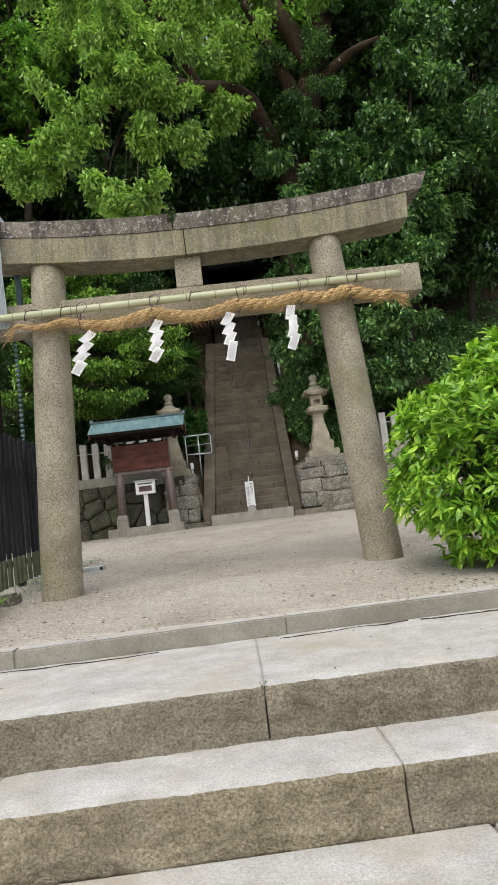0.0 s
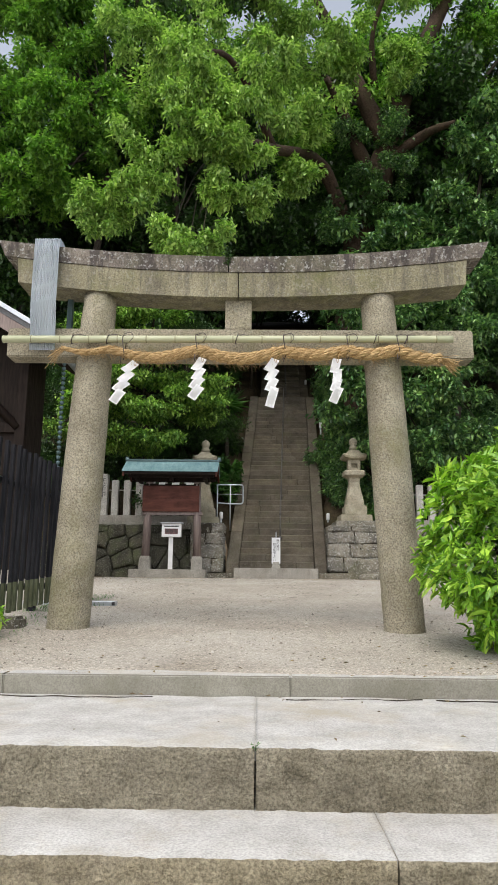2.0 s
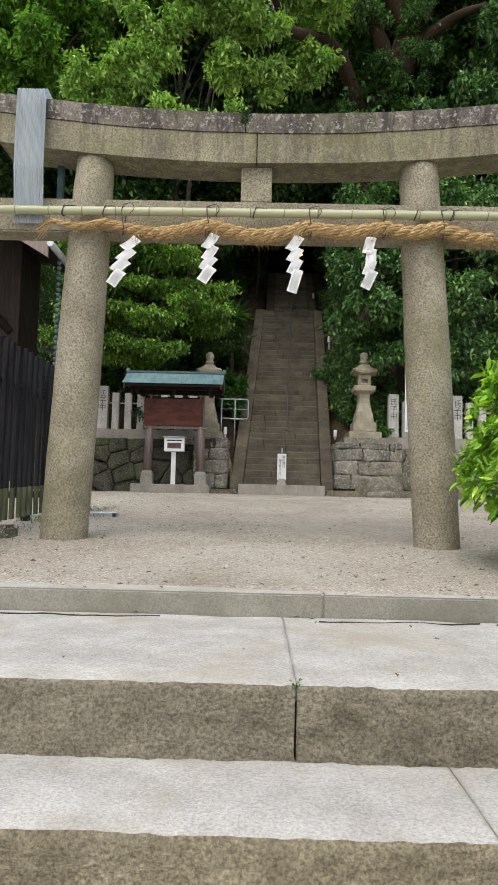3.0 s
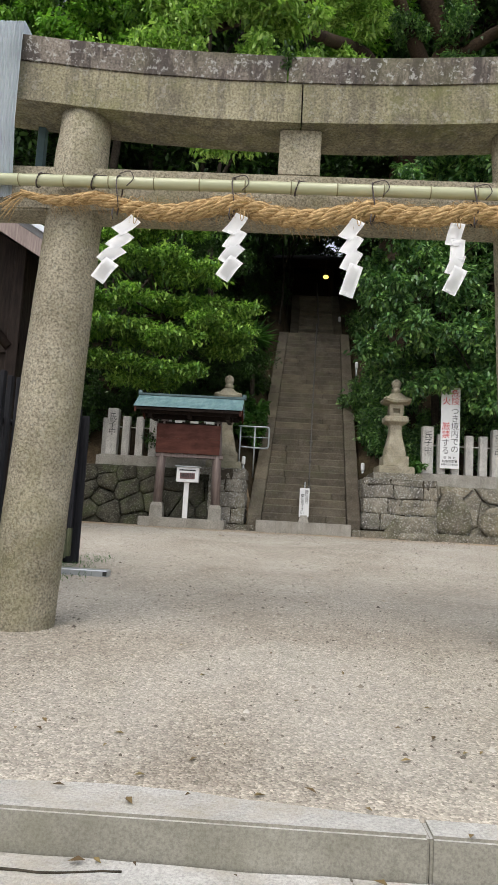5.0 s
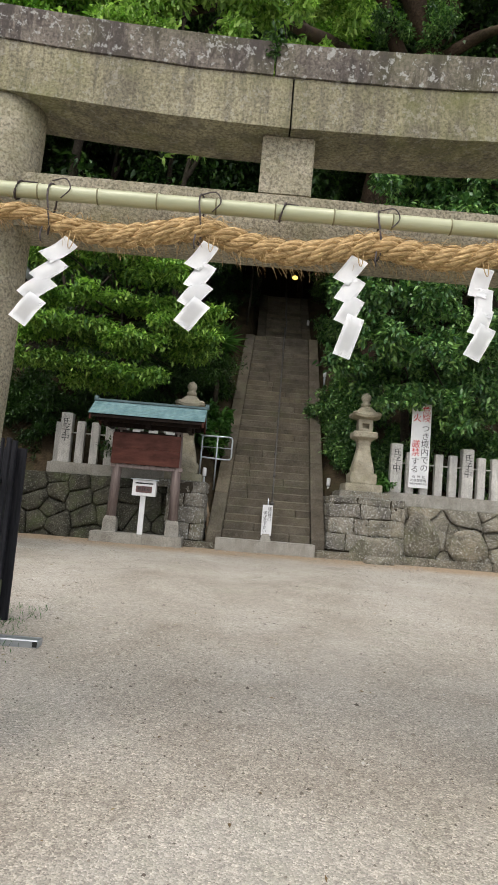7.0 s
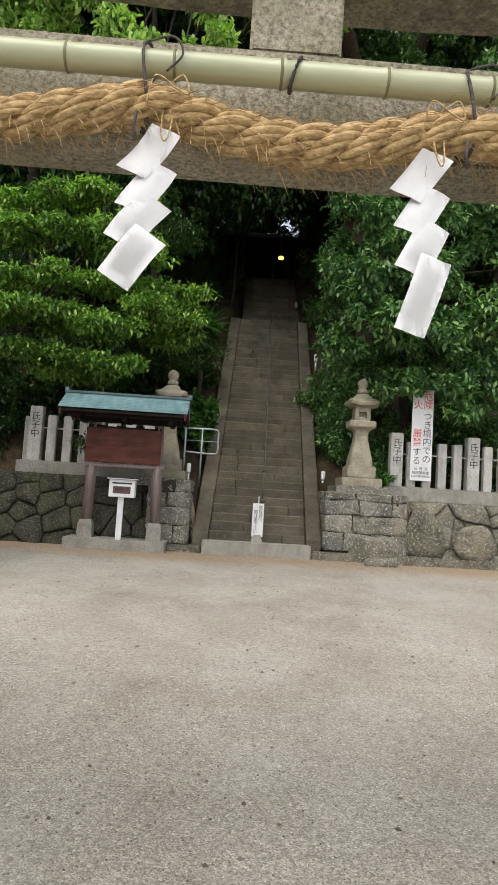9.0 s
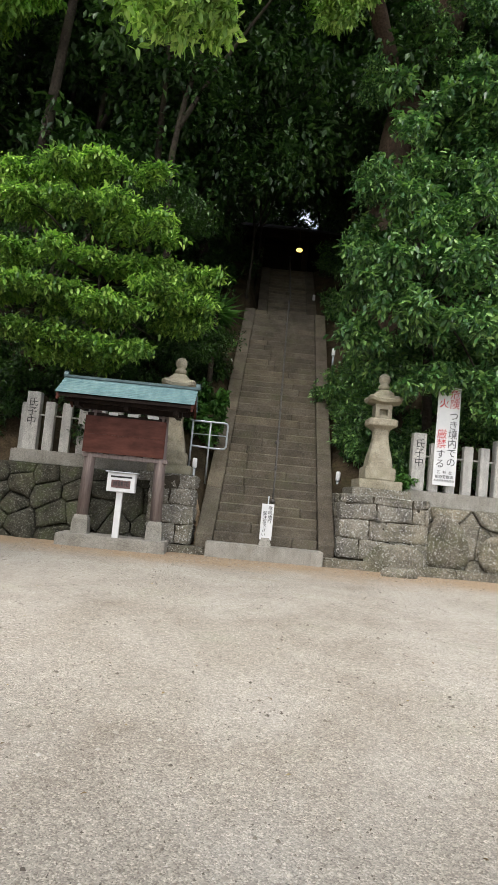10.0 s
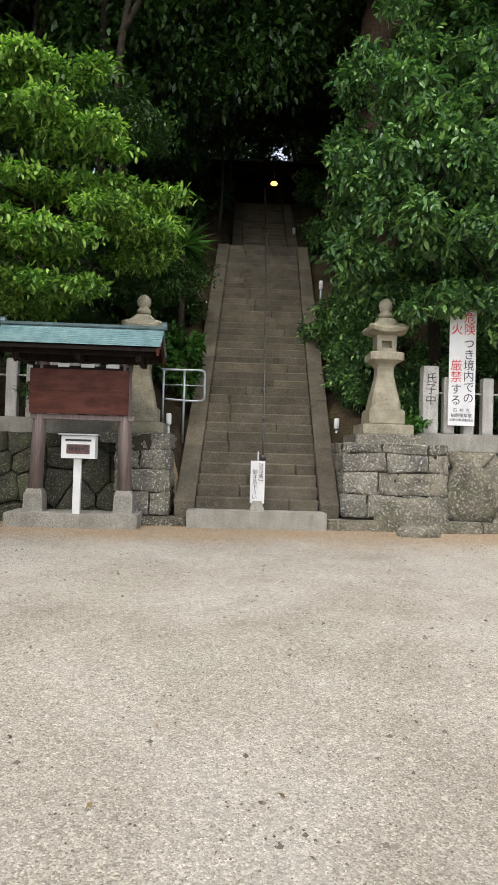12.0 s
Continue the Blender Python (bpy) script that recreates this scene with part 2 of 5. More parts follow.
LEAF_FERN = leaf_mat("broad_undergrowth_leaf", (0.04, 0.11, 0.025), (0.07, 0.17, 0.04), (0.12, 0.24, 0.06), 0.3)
GLOW, gt, gb = mat("warm_lamp_glow")
gb.inputs["Emission Color"].default_value, gb.inputs["Emission Strength"].default_value = (1.0, 0.66, 0.12, 1), 1.6

# ---- mesh helpers ----
rng = np.random.default_rng(7)


def part(name, bm, material, parent=None, label=""):
    me = bpy.data.meshes.new(name)
    bm.to_mesh(me)
    bm.free()
    me.materials.append(material)
    ob = new(name, me)
    ob.parent = parent
    if label:
        ob["label"] = label
    return ob


def thing(name, label, category, group="", kind="", at=(0, 0, 0)):
    ob = tagged(new(name), label, category, group, kind)
    ob.location = at
    return ob


def block(x0, x1, y0, y1, z0, z1, bevel=0.0, segments=1, bm=None):
    """A bevelled box."""
    own = bmesh.new()
    bmesh.ops.create_cube(own, size=1.0, matrix=Matrix.LocRotScale(((x0 + x1) / 2, (y0 + y1) / 2, (z0 + z1) / 2), None, (x1 - x0, y1 - y0, z1 - z0)))
    if bevel:
        bmesh.ops.bevel(own, geom=own.edges[:], offset=bevel, segments=segments, affect="EDGES", clamp_overlap=True)
    if bm is None:
        return own
    return merge(bm, own)


def merge(bm, other):
    me = bpy.data.meshes.new("joined")
    other.to_mesh(me)
    other.free()
    bm.from_mesh(me)
    bpy.data.meshes.remove(me)
    return bm


def worn(bm, amount, scale=6.0, cuts=0):
    """Uneven faces and edges."""
    if cuts:
        bmesh.ops.subdivide_edges(bm, edges=bm.edges[:], cuts=cuts, use_grid_fill=True)
    for v in bm.verts:
        v.co += Vector(noise.noise_vector(v.co * scale)) * amount
    return bm


def lathe(rings, sides=24, square=False, centre=(0, 0, 0)):
    """Rings of (radius, z): round, or square in plan."""
    bm = bmesh.new()
    loops = []
    for r, z in rings:
        loop = []
        for i in range(sides):
            a = 2 * math.pi * (i + 0.5) / sides
            k = r / max(abs(math.cos(a)), abs(math.sin(a))) if square else r
            loop.append(bm.verts.new((centre[0] + k * math.cos(a), centre[1] + k * math.sin(a), centre[2] + z)))
        loops.append(loop)
    for a, b in zip(loops, loops[1:]):
        for i in range(sides):
            f = bm.faces.new((a[i], a[(i + 1) % sides], b[(i + 1) % sides], b[i]))
            f.smooth = not square
    bm.faces.new(loops[0][::-1])
    bm.faces.new(loops[-1])
    return bm


def tube(points, radii, sides=10, bm=None, caps=True):
    bm = bm or bmesh.new()
    pts = [Vector(p) for p in points]
    if not hasattr(radii, "__len__"):
        radii = [radii] * len(pts)
    loops = []
    for i, p in enumerate(pts):
        d = (pts[min(i + 1, len(pts) - 1)] - pts[max(i - 1, 0)]).normalized()
        u = d.cross(Vector((0, 0, 1)) if abs(d.z) < 0.9 else Vector((1, 0, 0))).normalized()
        w = d.cross(u)
        loops.append([bm.verts.new(p + (u * math.cos(2 * math.pi * k / sides) + w * math.sin(2 * math.pi * k / sides)) * radii[i]) for k in range(sides)])
    for a, b in zip(loops, loops[1:]):
        for k in range(sides):
            bm.faces.new((a[k], a[(k + 1) % sides], b[(k + 1) % sides], b[k])).smooth = True
    if caps:
        bm.faces.new(loops[0][::-1])
        bm.faces.new(loops[-1])
    return bm


def spline(points, n):
    """Points along a smooth curve through the given ones."""
    p = [Vector(q) for q in points]
    p = [2 * p[0] - p[1], *p, 2 * p[-1] - p[-2]]
    out = []
    for i in range(1, len(p) - 2):
        for k in range(n):
            s = k / n
            out.append(0.5 * (2 * p[i] + (p[i + 1] - p[i - 1]) * s + (2 * p[i - 1] - 5 * p[i] + 4 * p[i + 1] - p[i + 2]) * s * s + (3 * p[i] - p[i - 1] - 3 * p[i + 1] + p[i + 2]) * s ** 3))
    out.append(p[-2])
    return out


def sheet_mesh(name, verts, faces, material, parent=None, smooth=False):
    """A mesh from arrays of places and of equal-sided faces."""
    me = bpy.data.meshes.new(name)
    n, k = faces.shape
    me.vertices.add(len(verts))
    me.vertices.foreach_set("co", np.ascontiguousarray(verts, dtype=np.float32).ravel())
    me.loops.add(n * k)
    me.loops.foreach_set("vertex_index", np.ascontiguousarray(faces, dtype=np.int32).ravel())
    me.polygons.add(n)
    me.polygons.foreach_set("loop_start", np.arange(0, n * k, k, dtype=np.int32))
    me.update(calc_edges=True)
    me.validate()
    if smooth:
        me.polygons.foreach_set("use_smooth", np.ones(n, dtype=bool))
    me.materials.append(material)
    ob = new(name, me)
    ob.parent = parent
    return ob


def unit(a):
    return a / np.maximum(np.linalg.norm(a, axis=1, keepdims=True), 1e-6)


def leaf_mesh(name, base, way, length, width, material, parent=None, fold=0.25, flat=0.6, rich=False):
    """Folded, pointed leaves: one at each base, along its way."""
    n = len(base)
    way = unit(way)
    up = unit(np.stack([rng.normal(0, 1 - flat, n), rng.normal(0, 1 - flat, n), np.ones(n)], 1))
    side = unit(np.cross(way, up) + 1e-4)
    top = np.cross(side, way)
    length, half = length[:, None], (length * width)[:, None] * 0.5
    tip = base + way * length - top * length * 0.16
    if rich:
        rim = []
        for k, w, sag in ((0.28, 0.86, 0.02), (0.66, 0.8, 0.07)):
            mid = base + way * length * k - top * length * sag
            rim += [mid + side * half * w + top * half * fold, mid - side * half * w + top * half * fold, mid]
        verts = np.stack([base, rim[0], rim[3], tip, rim[4], rim[1], rim[2], rim[5]], 1).reshape(-1, 3)
        i = np.arange(n)[:, None] * 8
        faces = np.concatenate([i + q for q in ([0, 6, 1], [1, 6, 7], [1, 7, 2], [2, 7, 3], [0, 5, 6], [5, 4, 7], [5, 7, 6], [4, 3, 7])], 0)
    else:
        mid = base + way * length * 0.45
        verts = np.stack([base, mid + side * half + top * half * fold, tip, mid - side * half + top * half * fold], 1).reshape(-1, 3)
        i = np.arange(n)[:, None] * 4
        faces = np.concatenate([i + [0, 2, 1], i + [0, 3, 2]], 0)
    return sheet_mesh(name, verts, faces, material, parent)


def sprays(centre, size, twigs, per, reach, droop=0.3, shell=0.55):
    """Leaf bases and ways for a clump: twigs over an ellipsoid's outer part, leaves about each twig's tip."""
    d = unit(rng.normal(0, 1, (twigs, 3)))
    r = shell + (1 - shell) * rng.random((twigs, 1)) ** 0.6
    r *= 0.82 + 0.36 * rng.random((twigs, 1))
    tips = np.asarray(centre) + d * r * np.asarray(size)
    out = unit(d * [1, 1, 0.5] + rng.normal(0, 0.35, (twigs, 3)))
    base = np.repeat(tips, per, 0)
    along = np.repeat(out, per, 0)
    s = rng.random((len(base), 1))
    base = base - along * reach * s + rng.normal(0, reach * 0.22, base.shape)
    way = along * 0.7 + rng.normal(0, 0.6, base.shape) + [0, 0, -droop]
    return base, way


def crown(name, clumps, parent, material, twigs=70, per=11, leaf=0.1, width=0.42, reach=0.28, droop=0.3, shell=0.5, flat=0.6, lumps=5, spread=0.42, rich=False):
    """Many leaf clumps in one mesh. A clump is (x, y, z, radius) or (x, y, z, rx, ry, rz)."""
    bases, ways = [], []
    for c in clumps:
        size = c[3:] if len(c) == 6 else (c[3], c[3], c[3] * 0.75)
        for k in range(lumps):
            off = rng.normal(0, spread, 3) * size
            b, w = sprays(np.asarray(c[:3]) + off, np.asarray(size) * (0.55 if lumps < 7 else 0.4), max(4, int(twigs / lumps)), per, reach, droop, shell)
            bases.append(b)
            ways.append(w)
    base, way = np.concatenate(bases), np.concatenate(ways)
    return leaf_mesh(name, base, way, leaf * rng.uniform(0.65, 1.25, len(base)), width, material, parent, flat=flat, rich=rich)


def cells(w, h, seeds):
    """The patch of a w by h wall that lies nearest to each seed, as polygons."""
    out = []
    for i, (sx, sy) in enumerate(seeds):
        poly = [(0, 0), (w, 0), (w, h), (0, h)]
        for j, (ox, oy) in enumerate(seeds):
            if i == j or not poly:
                continue
            nx, ny = ox - sx, oy - sy
            c = (nx * (ox + sx) + ny * (oy + sy)) / 2
            cut = []
            for (ax, ay), (bx, by) in zip(poly, poly[1:] + poly[:1]):
                da, db = nx * ax + ny * ay - c, nx * bx + ny * by - c
                if da <= 0:
                    cut.append((ax, ay))
                if da * db < 0:
                    k = da / (da - db)
                    cut.append((ax + (bx - ax) * k, ay + (by - ay) * k))
            poly = cut
        if len(poly) > 2:
            out.append(poly)
    return out


def wall_stone(poly, place, gap, proud, depth, parent, material, name="stone"):
    """One fitted stone: its outline drawn in by the joint, its face domed and rough."""
    cx, cy = sum(p[0] for p in poly) / len(poly), sum(p[1] for p in poly) / len(poly)
    fine = []
    for (ax, ay), (bx, by) in zip(poly, poly[1:] + poly[:1]):
        if math.hypot(bx - ax, by - ay) > 0.02:
            fine += [(ax + (bx - ax) * q / 4, ay + (by - ay) * q / 4) for q in range(4)]
    if len(fine) < 6:
        return
    bm = bmesh.new()
    loops = []
    for k, out in ((1.0, -depth), (1.0, proud * 0.45), (0.95, proud * 0.85), (0.72, proud), (0.35, proud * 1.06)):
        loop = []
        for x, y in fine:
            dx, dy = x - cx, y - cy
            length = max(math.hypot(dx, dy), 0.01)
            s = max(0.1, (length - gap) / length) * k
            p = Vector((cx + dx * s, cy + dy * s, out))
            rough = Vector(noise.noise_vector(Vector((x * 7, y * 7, cx * 3 + k * 9)))) * 0.026
            loop.append(bm.verts.new(place(p.x + rough.x, p.y + rough.y, p.z + (rough.z * 1.6 if out > 0 else 0))))
        loops.append(loop)
    n = len(fine)
    for a, b in zip(loops, loops[1:]):
        for i in range(n):
            bm.faces.new((a[i], a[(i + 1) % n], b[(i + 1) % n], b[i])).smooth = True
    bm.faces.new(loops[-1]).smooth = True
    part(name, bm, material, parent)


def lettering(name, text, size, m, material, parent, label=""):
    """Flat raised lettering in the built-in font, standing in the pose's x and y."""
    cu = bpy.data.curves.new(name, "FONT")
    cu.body, cu.size, cu.extrude, cu.resolution_u = text, size, 0.002, 2
    cu.align_x, cu.align_y, cu.space_line = "CENTER", "TOP", 0.95
    tmp = new("lettering_curve", cu)
    bpy.context.view_layer.update()
    me = bpy.data.meshes.new_from_object(tmp.evaluated_get(bpy.context.evaluated_depsgraph_get()))
    bpy.data.objects.remove(tmp)
    me.materials.clear()
    me.materials.append(material)
    ob = new(name, me)
    ob.parent = parent
    ob.matrix_local = m
    if label:
        ob["label"] = label
    return ob


def column(text):
    return "\n".join(text)


# ---- ground ----
def lane(y):
    """Height of the forecourt along its length."""
    return float(np.interp(y, (-2.1, 0, 2, 4.3, 6, 8, 10, 13), (-0.1, 0, 0.08, 0.18, 0.26, 0.33, 0.35, 0.35)))


def stair_z(y):
    return float(np.interp(y, (12.3, 20.3, 21.6, 25.7, 60), (0.62, 7.4, 7.45, 10.65, 10.9)))


def stair_x(y):
    """Inner edges of the stairs."""
    k = y - 12.4
    if y > 21.5:
        return 0.6 + 0.02 * (y - 21.6), 2.0 + 0.02 * (y - 21.6)
    return -0.31 + 0.065 * k, 1.72 + 0.046 * k


def hill(x, y):
    lo, hi = stair_x(min(y, 26))
    base = float(np.interp(y, (12.95, 13.6, 20.3, 26, 32, 70, 200), (1.6, 1.95, 7.2, 11.0, 12.2, 22, 40)))
    away = max(lo - 0.4 - x, x - hi - 0.4, 0)
    if away == 0:
        return min(stair_z(y) - 0.55, base - 0.5) if y < 26.2 else 10.6
    rise = min(away, 8) * 0.12 if y > 14 else 0
    return base + rise - 0.35 * max(0, 0.5 - away) + 0.35 * noise.noise(Vector((x * 0.45, y * 0.45, 0)))


def height(x, y):
    if y < -3.0:
        return -0.66
    if y < -2.0:
        return -0.3
    if y <= 12.9:
        return lane(y) + 0.012 * noise.noise(Vector((x * 0.8, y * 0.8, 3)))
    if x < -5.2 and y < 13.6:
        return lane(13)
    return hill(x, y)


def ground_sheet():
    xs = np.concatenate([[-300, -120, -60, -35], np.arange(-24, -6, 1.5), np.arange(-6, 6.01, 0.25), np.arange(7, 25, 1.5), [35, 60, 120, 300]])
    ys = np.concatenate([[-300, -100, -40, -15, -8, -5, -3.9, -3.01, -2.99, -2.02, -1.98], np.arange(-1.8, 12.8, 0.2), [12.88, 12.96], np.arange(13.3, 30, 0.5), [32, 36, 42, 50, 70, 110, 200, 300]])
    verts = np.array([(x, y, height(x, y)) for y in ys for x in xs])
    nx, ny = len(xs), len(ys)
    i = (np.arange(ny - 1)[:, None] * nx + np.arange(nx - 1)[None, :]).ravel()
    ob = sheet_mesh("ground", verts, np.stack([i, i + 1, i + nx + 1, i + nx], 1), GRAVEL, None, True)
    ob.data.materials.append(SOIL)
    mid = np.repeat(ys[:-1] > 12.9, nx - 1).astype(np.int32)
    ob.data.polygons.foreach_set("material_index", mid)
    return tagged(ob, "pale brown compacted gravel forecourt rising to a dark wooded slope", "ground", kind="structure")


ground_sheet()


def pebbles():
    n = 46000
    x, y = rng.uniform(-3.6, 4.5, n), rng.uniform(-1.9, 11.8, n) 
    keep = rng.random(n) < 0.45 + 0.55 * (np.sin(x * 1.9 + 2) * np.sin(y * 0.8) > -0.1)
    x, y = x[keep], y[keep]
    n = len(x)
    z = np.array([height(a, b) for a, b in zip(x, y)])
    r = rng.uniform(0.003, 0.011, n) * (1 + (rng.random(n) < 0.04))
    a = rng.uniform(0, 6.28, n)
    shape = np.array([(1, 0, 0), (0, 0.8, 0), (-1, 0, 0), (0, -0.8, 0), (0, 0, 0.7)])
    c, s = np.cos(a)[:, None], np.sin(a)[:, None]
    px, py = shape[:, 0][None], shape[:, 1][None]
    v = np.stack([x[:, None] + (px * c - py * s) * r[:, None], y[:, None] + (px * s + py * c) * r[:, None], z[:, None] - 0.001 + shape[:, 2][None] * r[:, None]], 2)
    i = np.arange(n)[:, None] * 5
    f = np.concatenate([i + q for q in ([0, 1, 4], [1, 2, 4], [2, 3, 4], [3, 0, 4])], 0)
    tagged(sheet_mesh("pebbles", v.reshape(-1, 3), f, PEBBLE), "small loose brown and grey pebbles on the forecourt", "gravel", kind="stuff")


pebbles()


# ---- front steps ----
def rough_step(x0, x1, y0, y1, z0, z1):
    """A long block whose face is pitched and whose top edge is chipped."""
    n, m = max(8, int((x1 - x0) / 0.014)), 18
    bm = bmesh.new()
    grid = []
    for i in range(n + 1):
        x = x0 + (x1 - x0) * i / n
        col = []
        for j in range(m + 4):
            if j <= m:
                z = z0 + (z1 - 0.012 - z0) * j / m
                rough = 0.014 * noise.noise(Vector((x * 9, z * 9, y0))) + 0.012 * noise.noise(Vector((x * 24, z * 24, y0))) + 0.008 * noise.noise(Vector((x * 48, z * 48, y0)))
                rough += 0.012 * abs(noise.noise(Vector((x * 3.1, z * 5, y0 + 7))))
                if j == 0:
                    rough += 0.03 + 0.02 * noise.noise(Vector((x * 4, 3, y0)))
                if j == m:
                    rough += 0.012 * max(0, noise.noise(Vector((x * 13, 5, y0))))
                p = Vector((x, y0 + rough, z))
            else:
                y = (y0 + 0.018, y0 + 0.2, y1)[j - m - 1]
                p = Vector((x, y, z1 + 0.005 * noise.noise(Vector((x * 5, y * 5, 1))) + (0.006 * noise.noise(Vector((x * 22, 0, 2))) if j == m + 1 else 0)))
            col.append(bm.verts.new(p))
        grid.append(col)
    for a, b in zip(grid, grid[1:]):
        for j in range(m + 3):
            f = bm.faces.new((a[j], b[j], b[j + 1], a[j + 1]))
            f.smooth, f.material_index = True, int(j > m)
    for col, flip in ((grid[0], 1), (grid[-1], -1)):
        back = bm.verts.new((col[0].co.x, y1, z0))
        bm.faces.new((col + [back])[::-flip])
    return bm


def front_steps():
    st = thing("front_steps", "wide low steps of rough-hewn granite blocks with pale treads", "steps", kind="structure")
    rows = ((-3.24, -2.09, -0.195, -0.45, (-6.5, -3.3, -1.75, 0.165, 2.35, 4.4, 6.5)), (-3.7, -3.2, -0.415, -0.66, (-6.5, -4.2, -2.4, -0.95, 0.62, 2.6, 4.6, 6.5)))
    for y0, y1, top, bottom, joints in rows:
        for a, b in zip(joints, joints[1:]):
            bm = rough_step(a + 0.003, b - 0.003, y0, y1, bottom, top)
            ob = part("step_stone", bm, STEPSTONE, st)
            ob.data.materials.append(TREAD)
        for x in joints[1:-1]:
            part("joint_fill", block(x - 0.02, x + 0.02, y0 + 0.035, y1 - 0.01, top - 0.05, top - 0.003), TREAD, st, "sand packed into the joint")
    xs = (-6.5, -3.9, -2.9, -1.25, 0.36, 1.7, 3.3, 5.0, 6.5)
    for a, b in zip(xs, xs[1:]):
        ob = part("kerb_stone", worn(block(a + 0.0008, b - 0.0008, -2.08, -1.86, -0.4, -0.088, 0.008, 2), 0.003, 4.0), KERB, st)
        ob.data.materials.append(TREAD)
        # upward kerb faces get the paler tread: their brighter light as colour
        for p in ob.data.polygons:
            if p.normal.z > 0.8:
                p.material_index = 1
    for a, b in ((-6.4, -2.2), (-1.6, -0.35), (0.33, 1.1), (1.15, 3.4)):
        pts = [(x, -2.17 + 0.035 * noise.noise(Vector((x * 6, 0, 4))) + 0.03 * noise.noise(Vector((x * 1.5, 0, 9))), -0.193) for x in np.arange(a, b, 0.05)]
        part("joint_crack", tube(pts, [0.003 + 0.006 * abs(noise.noise(Vector((p[0] * 8, 1, 1)))) for p in pts], 5), JOINT, st, "dark crack along the kerb's foot")
    for i in range(7):
        for k in range(3):
            x, y = -6.3 + i * 1.8 + (0.7 if k % 2 else 0), -3.72 - k * 0.95
            ob = part("paving_slab", worn(block(x + 0.006, x + 1.79, y - 0.944, y - 0.004, -0.8, -0.63, 0.006, 1), 0.003, 3.0), TREAD, st)


front_steps()


def weed_in_joint():
    b, w = sprays((0.16, -3.21, -0.19), (0.035, 0.02, 0.015), 6, 3, 0.03, -0.6, 0.2)
    ob = leaf_mesh("weed", b, w, rng.uniform(0.012, 0.028, len(b)), 0.3, LEAF_FERN)
    tagged(ob, "tiny green weed growing from the joint between steps", "weed")


weed_in_joint()


# ---- gateway ----
def torii():
    t = thing("torii_gate", "weathered granite shrine gate with curved double lintel", "torii gate")
    for x0, x1, r0, r1 in ((-1.468, -1.34, 0.182, 0.15), (1.448, 1.286, 0.175, 0.152)):
        bm = bmesh.new()
        ys = np.linspace(-0.12, 3.06, 26)
        tube([(x0 + (x1 - x0) * z / 3.06, 0, z) for z in ys], [r0 + (r1 - r0) * z / 3.06 + 0.012 * math.sin(z) for z in ys], 32, bm)
        part("pillar", worn(bm, 0.004, 7.0), GRANITE, t)

    def beam(xa, xb, low, high, half, flare, cant):
        """A lintel length that bends upward to its end; cant: how far its end leans outward."""
        bm = bmesh.new()
        loops = []
        n = 22
        for i in range(n + 1):
            x = xa + (xb - xa) * i / n
            lift = 0.032 * x * x
            lean = cant * (1 if xb > 0 else -1) * (i / n if xb > 0 else 1 - i / n) ** 6
            ring = []
            for dy, z, k in ((-half, low, 0), (half, low, 0), (half + flare, high, 1), (0, high + 0.03, 1), (-half - flare, high, 1)):
                ring.append(bm.verts.new((x + lean * k, dy, z + lift)))
            loops.append(ring)
        for a, b in zip(loops, loops[1:]):
            for k in range(5):
                bm.faces.new((a[k], b[k], b[(k + 1) % 5], a[(k + 1) % 5]))
        bm.faces.new(loops[0])
        bm.faces.new(loops[-1][::-1])
        bmesh.ops.bevel(bm, geom=[e for e in bm.edges if e.is_manifold and e.calc_face_angle(0) > 0.5], offset=0.008, segments=2, affect="EDGES")
        return worn(bm, 0.004, 6.0)

    part("lower_lintel", beam(-2.08, -0.03, 2.985, 3.225, 0.17, 0.0, 0.02), LINTEL, t)
    part("lower_lintel", beam(-0.022, 2.08, 2.985, 3.225, 0.17, 0.0, 0.02), LINTEL, t)
    part("upper_lintel", beam(-2.22, -0.125, 3.228, 3.37, 0.18, 0.03, 0.06), CAPSTONE, t, "dark streaked granite with white lichen")
    part("upper_lintel", beam(-0.115, 2.24, 3.228, 3.37, 0.18, 0.03, 0.06), CAPSTONE, t, "dark streaked granite with white lichen")
    part("tie_beam", worn(block(-2.16, 2.14, -0.11, 0.11, 2.42, 2.695, 0.012, 2), 0.004, 5.0), GRANITE, t)
    part("strut", worn(block(-0.145, 0.1, -0.1, 0.1, 2.694, 2.985, 0.008, 2), 0.004, 6.0), GRANITE, t)


torii()


def lintel_cover():
    """A corrugated strip hung over the lintel's end."""
    t = thing("corrugated_cover", "grey corrugated sheet strip wrapped over the gate's lintel", "cover strip")
    bm = bmesh.new()
    rows = [(0.2, 3.2), (0.22, 3.53), (-0.222, 3.535), (-0.232, 3.4), (-0.226, 2.9), (-0.2, 2.74), (-0.168, 2.46)]
    n = 26
    grid = [[bm.verts.new((-1.93 + 0.235 * k / n, y + (0.008 if k % 2 else 0) * (1 if y < 0 else -1), z + 0.003 * (k % 3))) for k in range(n + 1)] for y, z in rows]
    for a, b in zip(grid, grid[1:]):
        for k in range(n):
            bm.faces.new((a[k], a[k + 1], b[k + 1], b[k]))
    bmesh.ops.solidify(bm, geom=bm.faces[:], thickness=0.003)
    part("sheet", bm, GALV, t)
    part("return_strip", block(-1.69, -1.64, 0.12, 0.17, 2.7, 3.1, 0.004), COPPER_DARK, t)


lintel_cover()


